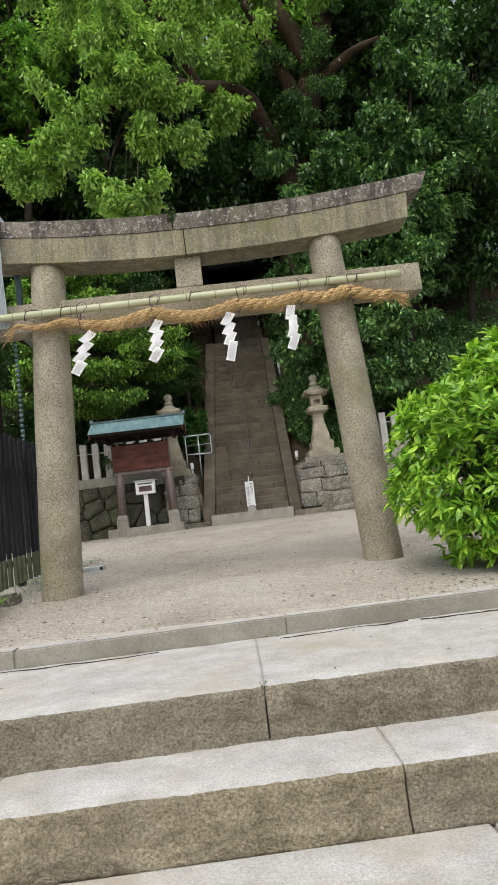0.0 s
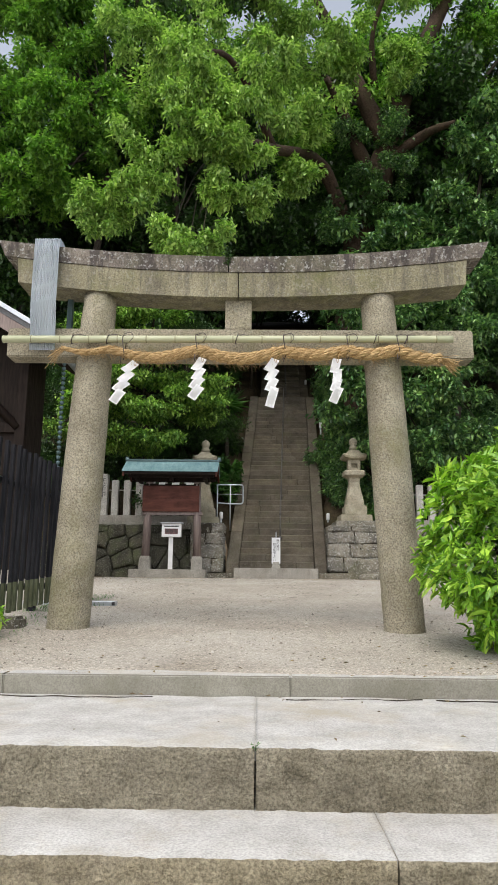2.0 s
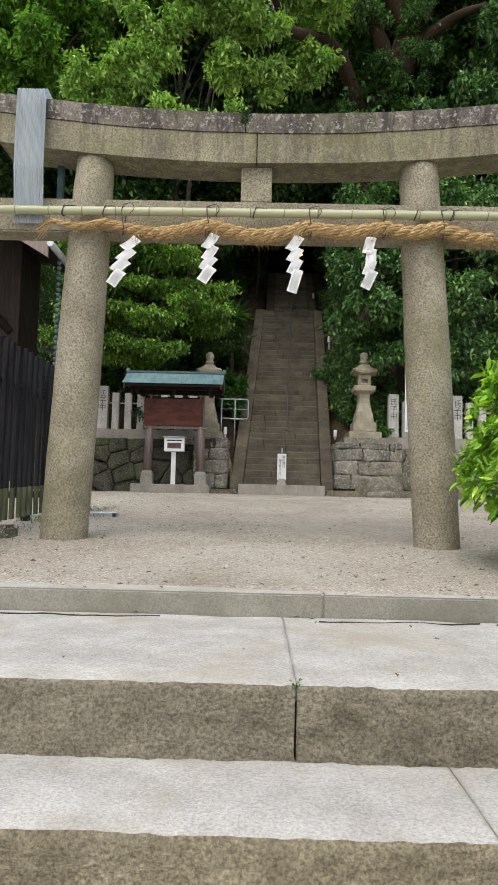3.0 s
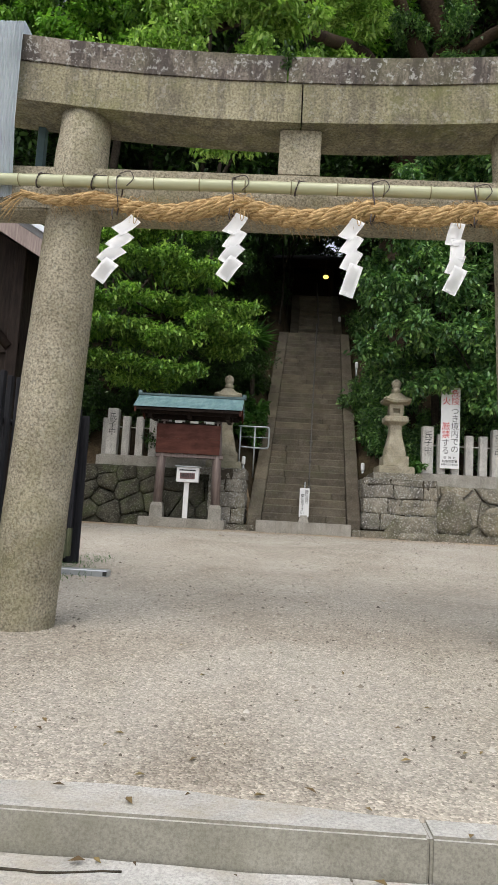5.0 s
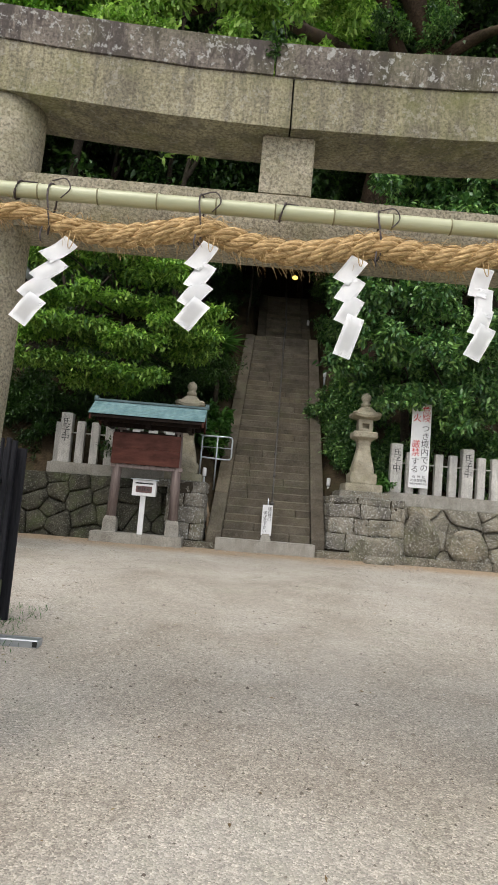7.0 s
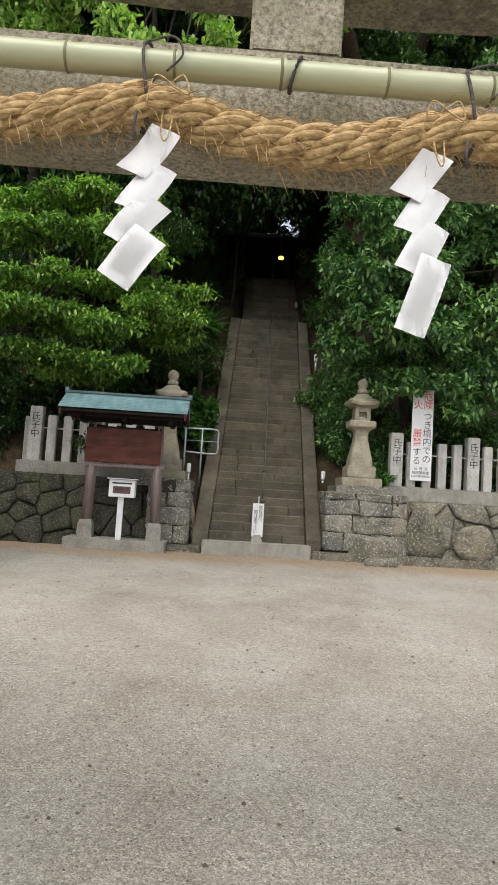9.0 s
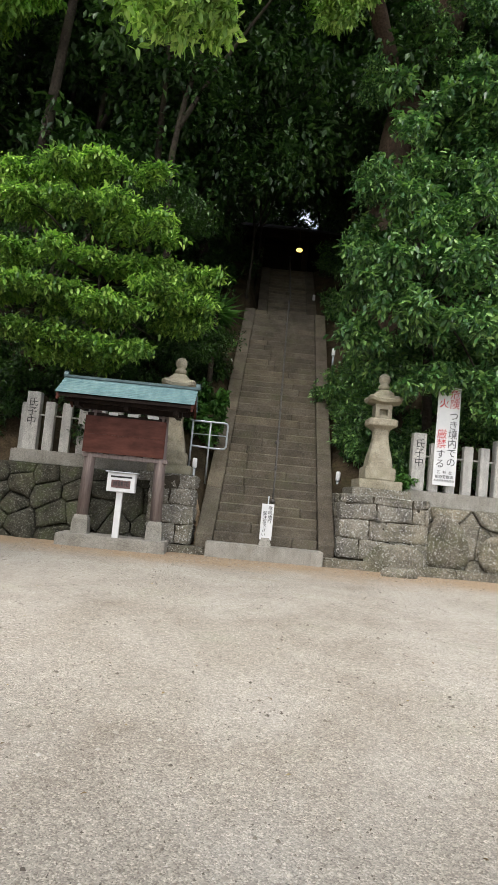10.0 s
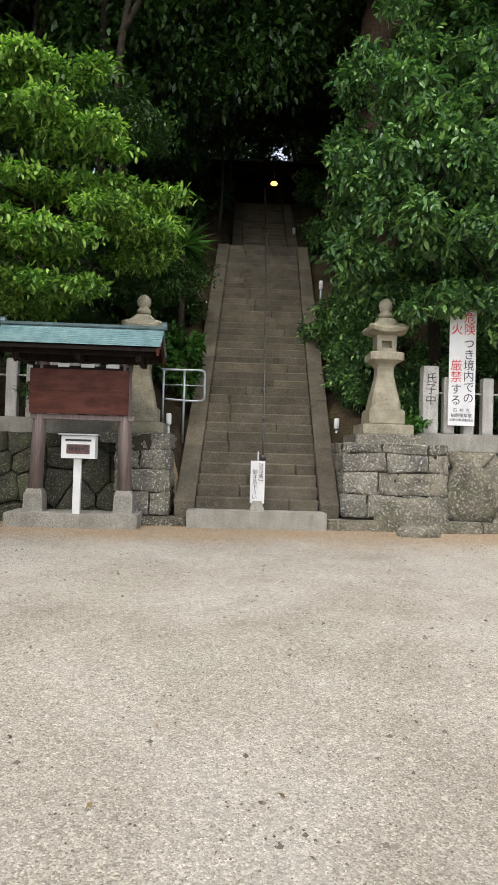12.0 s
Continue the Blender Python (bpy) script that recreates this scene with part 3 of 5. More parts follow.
def joint_tuft():
    b, w = sprays((-0.12, -0.2, 3.36), (0.05, 0.03, 0.1), 26, 6, 0.04, 0.3, 0.2)
    tagged(leaf_mesh("moss_tuft", b, w, rng.uniform(0.015, 0.04, len(b)), 0.5, LEAF_DARK), "small dark fern and moss tuft in the lintel's joint", "moss")


joint_tuft()

BAMBOO_Z, BAMBOO_Y = 2.56, -0.212


def bamboo_pole():
    t = thing("bamboo_pole", "dried green bamboo pole lashed across the gate pillars", "bamboo pole")
    xs, rs = [], []
    nodes = [-2.16 + 0.262 * i for i in range(17)]
    for a in nodes[:-1]:
        for d, r in ((0.0, 0.0335), (0.006, 0.037), (0.013, 0.0325), (0.05, 0.034), (0.15, 0.034), (0.25, 0.0335), (0.257, 0.0355)):
            if a + d < 1.985:
                xs.append(a + d)
                rs.append(r)
    part("culm", tube([(x, BAMBOO_Y, BAMBOO_Z + 0.006 * x) for x in xs], rs, 20), BAMBOO, t)
    for a in nodes[1:-1]:
        if a < 1.95:
            z = BAMBOO_Z + 0.006 * a
            part("node_ring", tube([(a - 0.004, BAMBOO_Y, z), (a, BAMBOO_Y, z), (a + 0.004, BAMBOO_Y, z)], [0.035, 0.0385, 0.035], 20), NODE, t, "dark bamboo node")
    for x in (-1.52, -1.2, 1.22, 1.5, -0.03):
        z = BAMBOO_Z + 0.006 * x
        ring = [(x + 0.012 * math.sin(a), BAMBOO_Y + 0.04 * math.cos(a), z + 0.04 * math.sin(a)) for a in np.linspace(0, 6.283, 17)]
        bm = tube(ring, 0.005, 6)
        tube([(x + 0.02, BAMBOO_Y, z + 0.041), (x + 0.05, -0.17, z + 0.06), (x + 0.1, -0.14, z + 0.065), (x + 0.14, -0.125, z + 0.03)], 0.004, 6, bm)
        part("lashing", bm, CORD, t)


bamboo_pole()


def rope_path(x):
    """Centre line of the straw rope: it sags between its ties."""
    ties = (-1.62, -1.2, -0.39, 0.39, 0.97, 1.4, 1.9)
    z = float(np.interp(x, ties, (2.465, 2.45, 2.443, 2.44, 2.45, 2.46, 2.385)))
    for a, b in zip(ties, ties[1:]):
        if a < x < b:
            z -= (0.07 if b - a > 0.7 else 0.035) * math.sin(math.pi * (x - a) / (b - a)) ** 1.3
    return Vector((x, BAMBOO_Y - 0.012, z))


def straw_rope():
    t = thing("straw_rope", "thick twisted rice-straw rope with frayed ends hung below the bamboo", "shrine rope")
    for k in range(3):
        pts, rad = [], []
        for i in range(330):
            x = -1.62 + 3.42 * i / 329
            thick = float(np.interp(x, (-1.62, -1.2, -0.6, 1.5, 1.8), (0.012, 0.024, 0.034, 0.036, 0.03)))
            a = -i * 0.25 + k * 2.094
            c = rope_path(x)
            pts.append(c + Vector((0, math.cos(a), math.sin(a))) * thick * 0.78)
            rad.append(thick * (0.86 + 0.1 * noise.noise(Vector((x * 20, k, 0)))))
        strand = part("strand", tube(pts, [r * 0.78 for r in rad], 7), STRAW, t)
        for q in range(7):
            fine = []
            for i, (p, r) in enumerate(zip(pts, rad)):
                d = (pts[min(i + 1, 329)] - pts[max(i - 1, 0)]).normalized()
                u = d.cross(Vector((0, 0, 1))).normalized()
                g = i * 0.11 + q * 0.9 + 0.3 * noise.noise(Vector((i * 0.05, q, k)))
                fine.append(p + (u * math.cos(g) + d.cross(u) * math.sin(g)) * r * (0.66 + 0.08 * noise.noise(Vector((i * 0.2, q, k + 5)))))
            part("yarn", tube(fine, [r * 0.4 for r in rad], 5), STRAW, strand)
    bm = bmesh.new()
    for i in range(1700):
        x = rng.uniform(-1.5, 1.8)
        a = rng.uniform(0, 6.28)
        p = rope_path(x) + Vector((0, math.cos(a), math.sin(a))) * 0.055 * float(np.interp(x, (-1.5, -0.6), (0.5, 1)))
        d = Vector((rng.normal(0.6, 0.5), math.cos(a) * 0.6, math.sin(a) * 0.5 - 0.35)).normalized()
        s = rng.uniform(0.02, 0.075)
        tube([p - d * 0.01, p + d * s * 0.6, p + d * s + Vector((0, 0, -0.2 * s))], [0.0011, 0.001, 0.0006], 3, bm, False)
    tagged(part("stray_straw", bm, STRAW, t), kind="stuff")
    for x, dx, dz, n in ((1.79, 0.15, -0.075, 60), (-1.6, -0.12, -0.1, 22)):
        bm = bmesh.new()
        o = rope_path(x)
        for i in range(n):
            spread = Vector((rng.normal(0, 0.012), rng.normal(0, 0.02), rng.normal(0, 0.022)))
            tube([o + spread * 0.5, o + Vector((dx * 0.5, 0, dz * 0.4)) + spread, o + Vector((dx, 0, dz)) * rng.uniform(0.85, 1.05) + spread * 2.0], 0.0022, 4, bm, False)
        part("tassel", bm, STRAW, t)
    for x in (-1.05, -0.39, 0.4, 0.97, 1.42):
        c = rope_path(x)
        ring = [(x + 0.01 * math.sin(2 * a), BAMBOO_Y - 0.006 + 0.052 * math.cos(a), (c.z + BAMBOO_Z) / 2 - 0.012 + 0.115 * math.sin(a)) for a in np.linspace(0, 6.283, 21)]
        bm = tube(ring, 0.0045, 6)
        tube([(x - 0.012, BAMBOO_Y - 0.06, c.z - 0.045), (x - 0.016, BAMBOO_Y - 0.065, c.z - 0.085), (x - 0.01, BAMBOO_Y - 0.06, c.z - 0.11)], 0.004, 6, bm)
        tube(spline([(x, BAMBOO_Y - 0.03, BAMBOO_Z + 0.035), (x + 0.06, BAMBOO_Y - 0.04, BAMBOO_Z + 0.045), (x + 0.085, BAMBOO_Y - 0.045, BAMBOO_Z + 0.0), (x + 0.05, BAMBOO_Y - 0.05, BAMBOO_Z - 0.05)], 5), 0.003, 5, bm)
        part("tie_cord", bm, CORD, t)


straw_rope()


def paper_streamer(x, turns, lean, tail=0.135):
    """Folded zigzag paper: four panels stepping aside, hung by a straw loop."""
    c = rope_path(x)
    t = thing("paper_streamer", "white folded zigzag paper streamer tied to the straw rope", "paper streamer", "streamers on the rope", at=(x, BAMBOO_Y - 0.055, c.z - 0.07))
    w, drop = 0.078, 0.09
    px = pz = 0.0
    for k, turn in enumerate(turns):
        bm = bmesh.new()
        a, h = radians(turn), tail if k == len(turns) - 1 else 0.135
        grid = []
        for i in range(6):
            row = []
            for j in range(5):
                u, v = (j / 4 - 0.5) * w, -h * i / 5
                curl = 0.014 * math.sin(i * 0.7 + k * 1.3) + 0.008 * math.cos(j * 0.9 + k)
                row.append(bm.verts.new((px + u * math.cos(a * 0.7) - v * math.sin(a), -0.009 * k + curl, pz + u * math.sin(a * 0.8) + v * math.cos(a))))
            grid.append(row)
        for r, s in zip(grid, grid[1:]):
            for j in range(4):
                bm.faces.new((r[j], r[j + 1], s[j + 1], s[j])).smooth = True
        bmesh.ops.solidify(bm, geom=bm.faces[:], thickness=0.001)
        part("paper_fold", bm, PAPER, t)
        px += lean
        pz -= drop
    loop = [(0.012 * math.cos(s), 0.0 + 0.03 * math.sin(s), 0.03 + 0.075 * math.sin(s)) for s in np.linspace(0, 6.283, 15)]
    bm = tube(loop, 0.0022, 5)
    tube(spline([(0, -0.03, 0.09), (0.035, -0.035, 0.115), (0.05, -0.035, 0.07), (0.02, -0.03, 0.085), (-0.03, -0.035, 0.11), (-0.05, -0.03, 0.03)], 5), 0.002, 5, bm)
    part("straw_loop", bm, STRAW, t)


paper_streamer(-0.93, (-52, -44, -48, -40), -0.034)
paper_streamer(-0.33, (-34, -28, -36, -38), -0.004)
paper_streamer(0.32, (-35, -30, -26, -16), -0.002, 0.18)
paper_streamer(0.87, (-14, -6, -20, -24), 0.004, 0.15)


# ---- black slat fence ----
def slat_fence():
    t = thing("slat_fence", "black-stained timber slat fence with mossy weathered feet", "fence")
    line = lambda s: Vector((-2.09 - 0.045 * s + 0.004 * s * s, 2.9 - s, 0))
    n = 30
    for i in range(n):
        p = line(i * 0.152)
        j = rng.normal(0, 0.006, 2)
        z0 = lane(p.y) + 0.07
        top = 1.68 + 0.01 * math.sin(i * 2.1)
        ob = part("slat", block(p.x - 0.018 + j[0], p.x + 0.018 + j[0], p.y - 0.027, p.y + 0.027, z0 + 0.28, top, 0.004), BLACKWOOD, t)
        part("slat_foot", block(p.x - 0.018 + j[0], p.x + 0.018 + j[0], p.y - 0.027, p.y + 0.027, z0, z0 + 0.28, 0.004), MOSSWOOD, t, "green weathered slat end")
    for z in (0.32, 1.32):
        pts = [line(s) + Vector((-0.055, 0, z)) for s in np.linspace(-0.05, 4.5, 12)]
        part("rail", tube(pts, 0.034, 4), BLACKWOOD, t)
    for s in (0.0, 1.5, 3.0, 4.45):
        p = line(s)
        part("post", block(p.x - 0.15, p.x - 0.07, p.y - 0.04, p.y + 0.04, lane(p.y) - 0.05, 1.6, 0.005), BLACKWOOD, t)
    ob = part("end_board", block(-2.2, -2.0, 2.94, 2.97, lane(2.9) - 0.02, 1.62, 0.004), BLACKWOOD, t, "black board closing the fence's end")


slat_fence()

ch = thing("gate_channel", "short grey metal gate channel lying on mossy ground", "gate track")
part("channel", block(-2.6, -1.5, 2.12, 2.26, lane(2.2) - 0.02, lane(2.2) + 0.05, 0.008), PIPE, ch)
part("slot", block(-1.54, -1.505, 2.115, 2.122, lane(2.2) + 0.0, lane(2.2) + 0.04, 0.0), INK, ch)


# ---- stairs ----
def stairs():
    st = thing("stone_stairs", "long steep flight of dark worn stone steps up the hill", "stairs", kind="structure")
    sill = part("threshold_slab", worn(block(-0.43, 1.78, 11.9, 12.36, 0.2, 0.62, 0.012, 2), 0.004, 4.0), CONCRETE, st)
    for y0, y1, z0, z1 in ((12.36, 20.3, 0.62, 7.4), (21.6, 25.7, 7.45, 10.65)):
        n = round((z1 - z0) / 0.19)
        for i in range(n):
            ya = y0 + (y1 - y0) * i / n
            yb = ya + (y1 - y0) / n + 0.12
            za, zb = z0 + (z1 - z0) * i / n - 0.12, z0 + (z1 - z0) * (i + 1) / n
            lo, hi = stair_x(ya)
            cuts = sorted(rng.uniform(lo + 0.35, hi - 0.35, int(rng.random() < 0.55) + int(rng.random() < 0.2))) if y0 < 15 else []
            xs = [lo, *cuts, hi]
            for a, b in zip(xs, xs[1:]):
                if b - a > 0.12:
                    j = rng.normal(0, 0.006, 2)
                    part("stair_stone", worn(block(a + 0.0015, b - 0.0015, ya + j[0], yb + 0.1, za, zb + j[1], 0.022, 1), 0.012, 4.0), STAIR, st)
        for side in (0, 1):
            m = 7 if y0 < 15 else 3
            for i in range(m):
                ya, yb = y0 - 0.05 + (y1 - y0) * i / m, y0 - 0.05 + (y1 - y0) * (i + 1) / m - 0.012
                bm = bmesh.new()
                ring = []
                for y in (ya, yb):
                    e = stair_x(y)[side]
                    xa, xb = (e - 0.33, e - 0.006) if side == 0 else (e + 0.006, e + 0.33)
                    z = float(np.interp(y, (y0, y1), (z0, z1))) + 0.12
                    ring.append([bm.verts.new(q) for q in ((xa, y, z - 0.6), (xb, y, z - 0.6), (xb, y, z), (xa, y, z))])
                a, b = ring
                for k in range(4):
                    bm.faces.new((a[k], a[(k + 1) % 4], b[(k + 1) % 4], b[k]))
                bm.faces.new(a[::-1])
                bm.faces.new(b)
                bmesh.ops.recalc_face_normals(bm, faces=bm.faces[:])
                bmesh.ops.bevel(bm, geom=bm.edges[:], offset=0.015, segments=1, affect="EDGES")
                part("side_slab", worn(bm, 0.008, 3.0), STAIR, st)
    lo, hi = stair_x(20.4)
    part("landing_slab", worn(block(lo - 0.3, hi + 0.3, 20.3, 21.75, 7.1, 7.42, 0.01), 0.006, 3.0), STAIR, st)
    part("upper_terrace", block(-4, 6, 25.75, 60, 10.2, 10.66, 0.0), SOIL, st)


stairs()


def stair_rail(y0, y1, count):
    t = thing("stair_handrail", "thin dull iron handrail up the middle of the stairs", "handrail", "handrails on the stairs")
    pts = []
    for i in range(count):
        y = y0 + (y1 - y0) * i / (count - 1)
        lo, hi = stair_x(y)
        x = lo + (hi - lo) * 0.54
        z = stair_z(y)
        part("post", tube([(x, y, z - 0.05), (x, y, z + 0.8)], 0.018, 8), RAILIRON, t)
        part("collar", lathe([(0.05, 0), (0.05, 0.05), (0.028, 0.09)], 10, centre=(x, y, z + 0.05)), RAILIRON, t)
        part("clamp", lathe([(0.026, 0), (0.03, 0.02), (0.03, 0.06), (0.022, 0.08)], 8, centre=(x, y, z + 0.74)), RAILIRON, t)
        pts.append((x, y, z + 0.81))
    part("rail", tube(pts, 0.02, 8), RAILIRON, t)


stair_rail(13.2, 19.6, 5)
stair_rail(22.0, 25.3, 3)


# ---- retaining walls ----
def rough_wall(name, x0, x1, foot, top, y_foot, y_top, seed, count, label, material=None):
    """Boulders fitted in a leaning wall, before a dark backing."""
    r = random.Random(seed)
    w, h = x1 - x0, top - foot
    wall = thing(name, label, "retaining wall", kind="structure")
    bm = bmesh.new()
    ring = [[bm.verts.new((x, y, z)) for y, z in ((y_foot + 0.1, foot - 0.1), (y_top + 0.1, top), (y_top + 0.6, top), (y_foot + 1.0, foot - 0.1))] for x in (x0, x1)]
    for k in range(4):
        bm.faces.new((ring[0][k], ring[0][(k + 1) % 4], ring[1][(k + 1) % 4], ring[1][k]))
    bm.faces.new(ring[0][::-1])
    bm.faces.new(ring[1])
    bmesh.ops.recalc_face_normals(bm, faces=bm.faces[:])
    part("backing", bm, JOINT, wall)
    seeds = []
    tries = 0
    while len(seeds) < count and tries < 4000:
        tries += 1
        p = (r.uniform(0, w), r.uniform(0, h) ** 1.0)
        near = 0.2 + 0.42 * (1 - p[1] / h) * r.random() ** 0.5
        if all(math.hypot(p[0] - q[0], (p[1] - q[1]) * 1.25) > near for q in seeds):
            seeds.append(p)

    def place(u, v, out):
        k = v / h
        return (x0 + u, y_foot + (y_top - y_foot) * k - out, foot + v)

    for poly in cells(w, h, seeds):
        wall_stone(poly, place, 0.003, r.uniform(0.04, 0.2), 0.1, wall, material or BOULDER)
    return wall


def ashlar_plinth(name, x0, x1, foot, top, y0, y1, seed, label):
    """Squared stones in courses round a core."""
    r = random.Random(seed)
    wall = thing(name, label, "plinth", kind="structure")
    part("core", block(x0 + 0.04, x1 - 0.04, y0 + 0.05, y1, foot - 0.1, top - 0.02), JOINT, wall)
    h = top - foot
    faces = (
        (x1 - x0, lambda u, v, o: (x0 + u, y0 + 0.03 + 0.05 * v / h - o, foot + v)),
        (y1 - y0, lambda u, v, o: (x0 + 0.03 + 0.02 * v - o, y1 - u, foot + v)),
        (y1 - y0, lambda u, v, o: (x1 - 0.03 - 0.02 * v + o, y0 + u, foot + v)),
    )
    rows = (0.0, 0.37, 0.74, 1.05, h)
    for w, place in faces:
        for q, (low, up) in enumerate(zip(rows, rows[1:])):
            u = 0.0
            while u < w - 0.01:
                n = u + (r.uniform(0.3, 0.75) if q < 3 else r.uniform(0.5, 0.9))
                n = w if w - n < 0.24 else n
                lift = [r.uniform(-0.025, 0.025) if 0 < q else 0.0, r.uniform(-0.025, 0.025) if q < 3 else 0.0]
                poly = [(u, low + lift[0]), (n, low - lift[0]), (n - r.uniform(0, 0.03), up + lift[1]), (u, up - lift[1])]
                wall_stone(poly, place, 0.003, r.uniform(0.02, 0.05), 0.04, wall, ASHLAR)
                u = n
    return wall


rough_wall("wall_east", 3.8, 11.0, 0.3, 1.68, 12.25, 12.85, 4, 46, "retaining wall of large rough lichened boulders below a concrete coping")
rough_wall("wall_west", -5.0, -1.5, 0.28, 1.78, 12.2, 12.85, 9, 26, "retaining wall of dark rough boulders below a concrete coping", DARKSTONE)
ashlar_plinth("plinth_east", 2.08, 3.82, 0.55, 1.77, 12.2, 14.0, 3, "squared lichen-spotted stone plinth beneath a stone lantern")
ashlar_plinth("plinth_west", -1.62, -0.72, 0.5, 1.82, 12.25, 14.0, 5, "squared lichen-spotted stone plinth beneath a stone lantern")


def footing(name, x0, x1, y0, y1, z1, label):
    f = thing(name, label, "footing", kind="structure")
    x = x0
    while x < x1 - 0.05:
        n = min(x1, x + rng.uniform(0.7, 1.5))
        part("footing_stone", worn(block(x + 0.008, n - 0.008, y0 + rng.uniform(-0.04, 0.04), y1, 0.1, z1 + rng.uniform(-0.03, 0.02), 0.03, 2), 0.02, 3.0), BOULDER, f)
        x = n


footing("footing_east", 1.8, 11.0, 12.0, 12.6, 0.53, "low rough footing stones along the foot of the wall")
footing("footing_west", -1.2, -0.44, 12.02, 12.5, 0.5, "low rough footing stones along the foot of the wall")
rk = part("loose_rock", worn(lathe([(0.1, 0.0), (0.36, 0.03), (0.37, 0.12), (0.28, 0.2), (0.08, 0.22)], 14), 0.05, 2.4), BOULDER)
rk.location, rk.scale = (3.1, 11.45, 0.3), (0.95, 0.6, 1.0)
tagged(rk, "flat brown rock lying at the foot of the wall", "rock")


def boulder(label, at, size, peak, seed):
    """A large weathered rock, blunt or peaked, its foot in the ground."""
    bm = bmesh.new()
    bmesh.ops.create_icosphere(bm, subdivisions=5, radius=1.0)
    for v in bm.verts:
        d = v.co.copy()
        v.co = Vector([math.copysign(abs(c) ** 0.72, c) for c in d])
        v.co.x *= 1 - peak * max(0, d.z)
        p = v.co * 1.3 + Vector((seed, 0, 0))
        v.co += d * (0.16 * noise.noise(p) + 0.07 * noise.noise(p * 3) + 0.03 * noise.noise(p * 8))
        v.co = Vector((v.co.x * size[0], v.co.y * size[1], v.co.z * size[2])) + Vector(at)
    for f in bm.faces:
        f.smooth = True
    tagged(part("boulder", bm, BOULDER), label, "boulder")


boulder("broad blunt lichened boulder set against the plinth's corner", (3.2, 12.22, 0.55), (0.56, 0.26, 0.36), 0.1, 2.0)
boulder("peaked grey boulder leaning in the retaining wall", (4.2, 12.4, 0.95), (0.46, 0.28, 0.55), 0.62, 6.0)
boulder("large rounded grey boulder in the retaining wall", (5.3, 12.35, 0.8), (0.44, 0.26, 0.42), 0.2, 11.0)


# ---- stone fence on the walls ----
def fence_run(name, x0, x1, z0, z1, y, posts, label):
    t = thing(name, label, "stone fence")
    part("coping", worn(block(x0, x1, y - 0.16, y + 0.16, z0, z1, 0.012, 2), 0.003, 4.0), CONCRETE, t)
    last = None
    for x, named in posts:
        w, top = (0.135, z1 + 1.18) if named else (0.095, z1 + 1.0)
        post = part("fence_post", worn(block(x - w, x + w, y - w * 0.9, y + w * 0.9, z1, top, 0.012, 2), 0.002, 5.0), POSTSTONE, t)
        if named:
            lettering("inscription", column("氏子中"), 0.2, Matrix.Translation((x + 0.0, y - w * 0.9 - 0.001, top - 0.13)) @ pose(0, 0, 0, 90), INK, post, "black carved and painted characters")
    a, b = posts[0][0], posts[-1][0]
    part("rail", tube([(a, y, z1 + 0.72), (b, y, z1 + 0.72)], 0.018, 8), POSTSTONE, t)


fence_run("stone_fence", 3.46, 11.0, 1.675, 1.985, 13.05, [(3.72 + 0.345 * i, i % 5 == 0) for i in range(21)], "pale stone post fence on a concrete coping with carved name posts")
fence_run("stone_fence", -4.5, -1.62, 1.775, 2.05, 13.1, [(-4.22 + 0.345 * i, i == 0) for i in range(8)], "pale stone post fence on a concrete coping beside a notice board")
side = thing("stone_fence", "pale stone post fence turning back along the wall's end", "stone fence")
part("coping", worn(block(-4.66, -4.36, 13.27, 16.0, 1.775, 2.05, 0.012, 2), 0.003, 4.0), CONCRETE, side)
for i in range(6):
    part("fence_post", block(-4.6, -4.42, 13.5 + i * 0.42, 13.68 + i * 0.42, 2.05, 3.05, 0.012, 2), POSTSTONE, side)
rough_wall("wall_west_end", -6.4, -4.6, 0.28, 1.3, 12.6, 13.2, 21, 10, "rough mossy boulders at the wall's end", DARKSTONE)


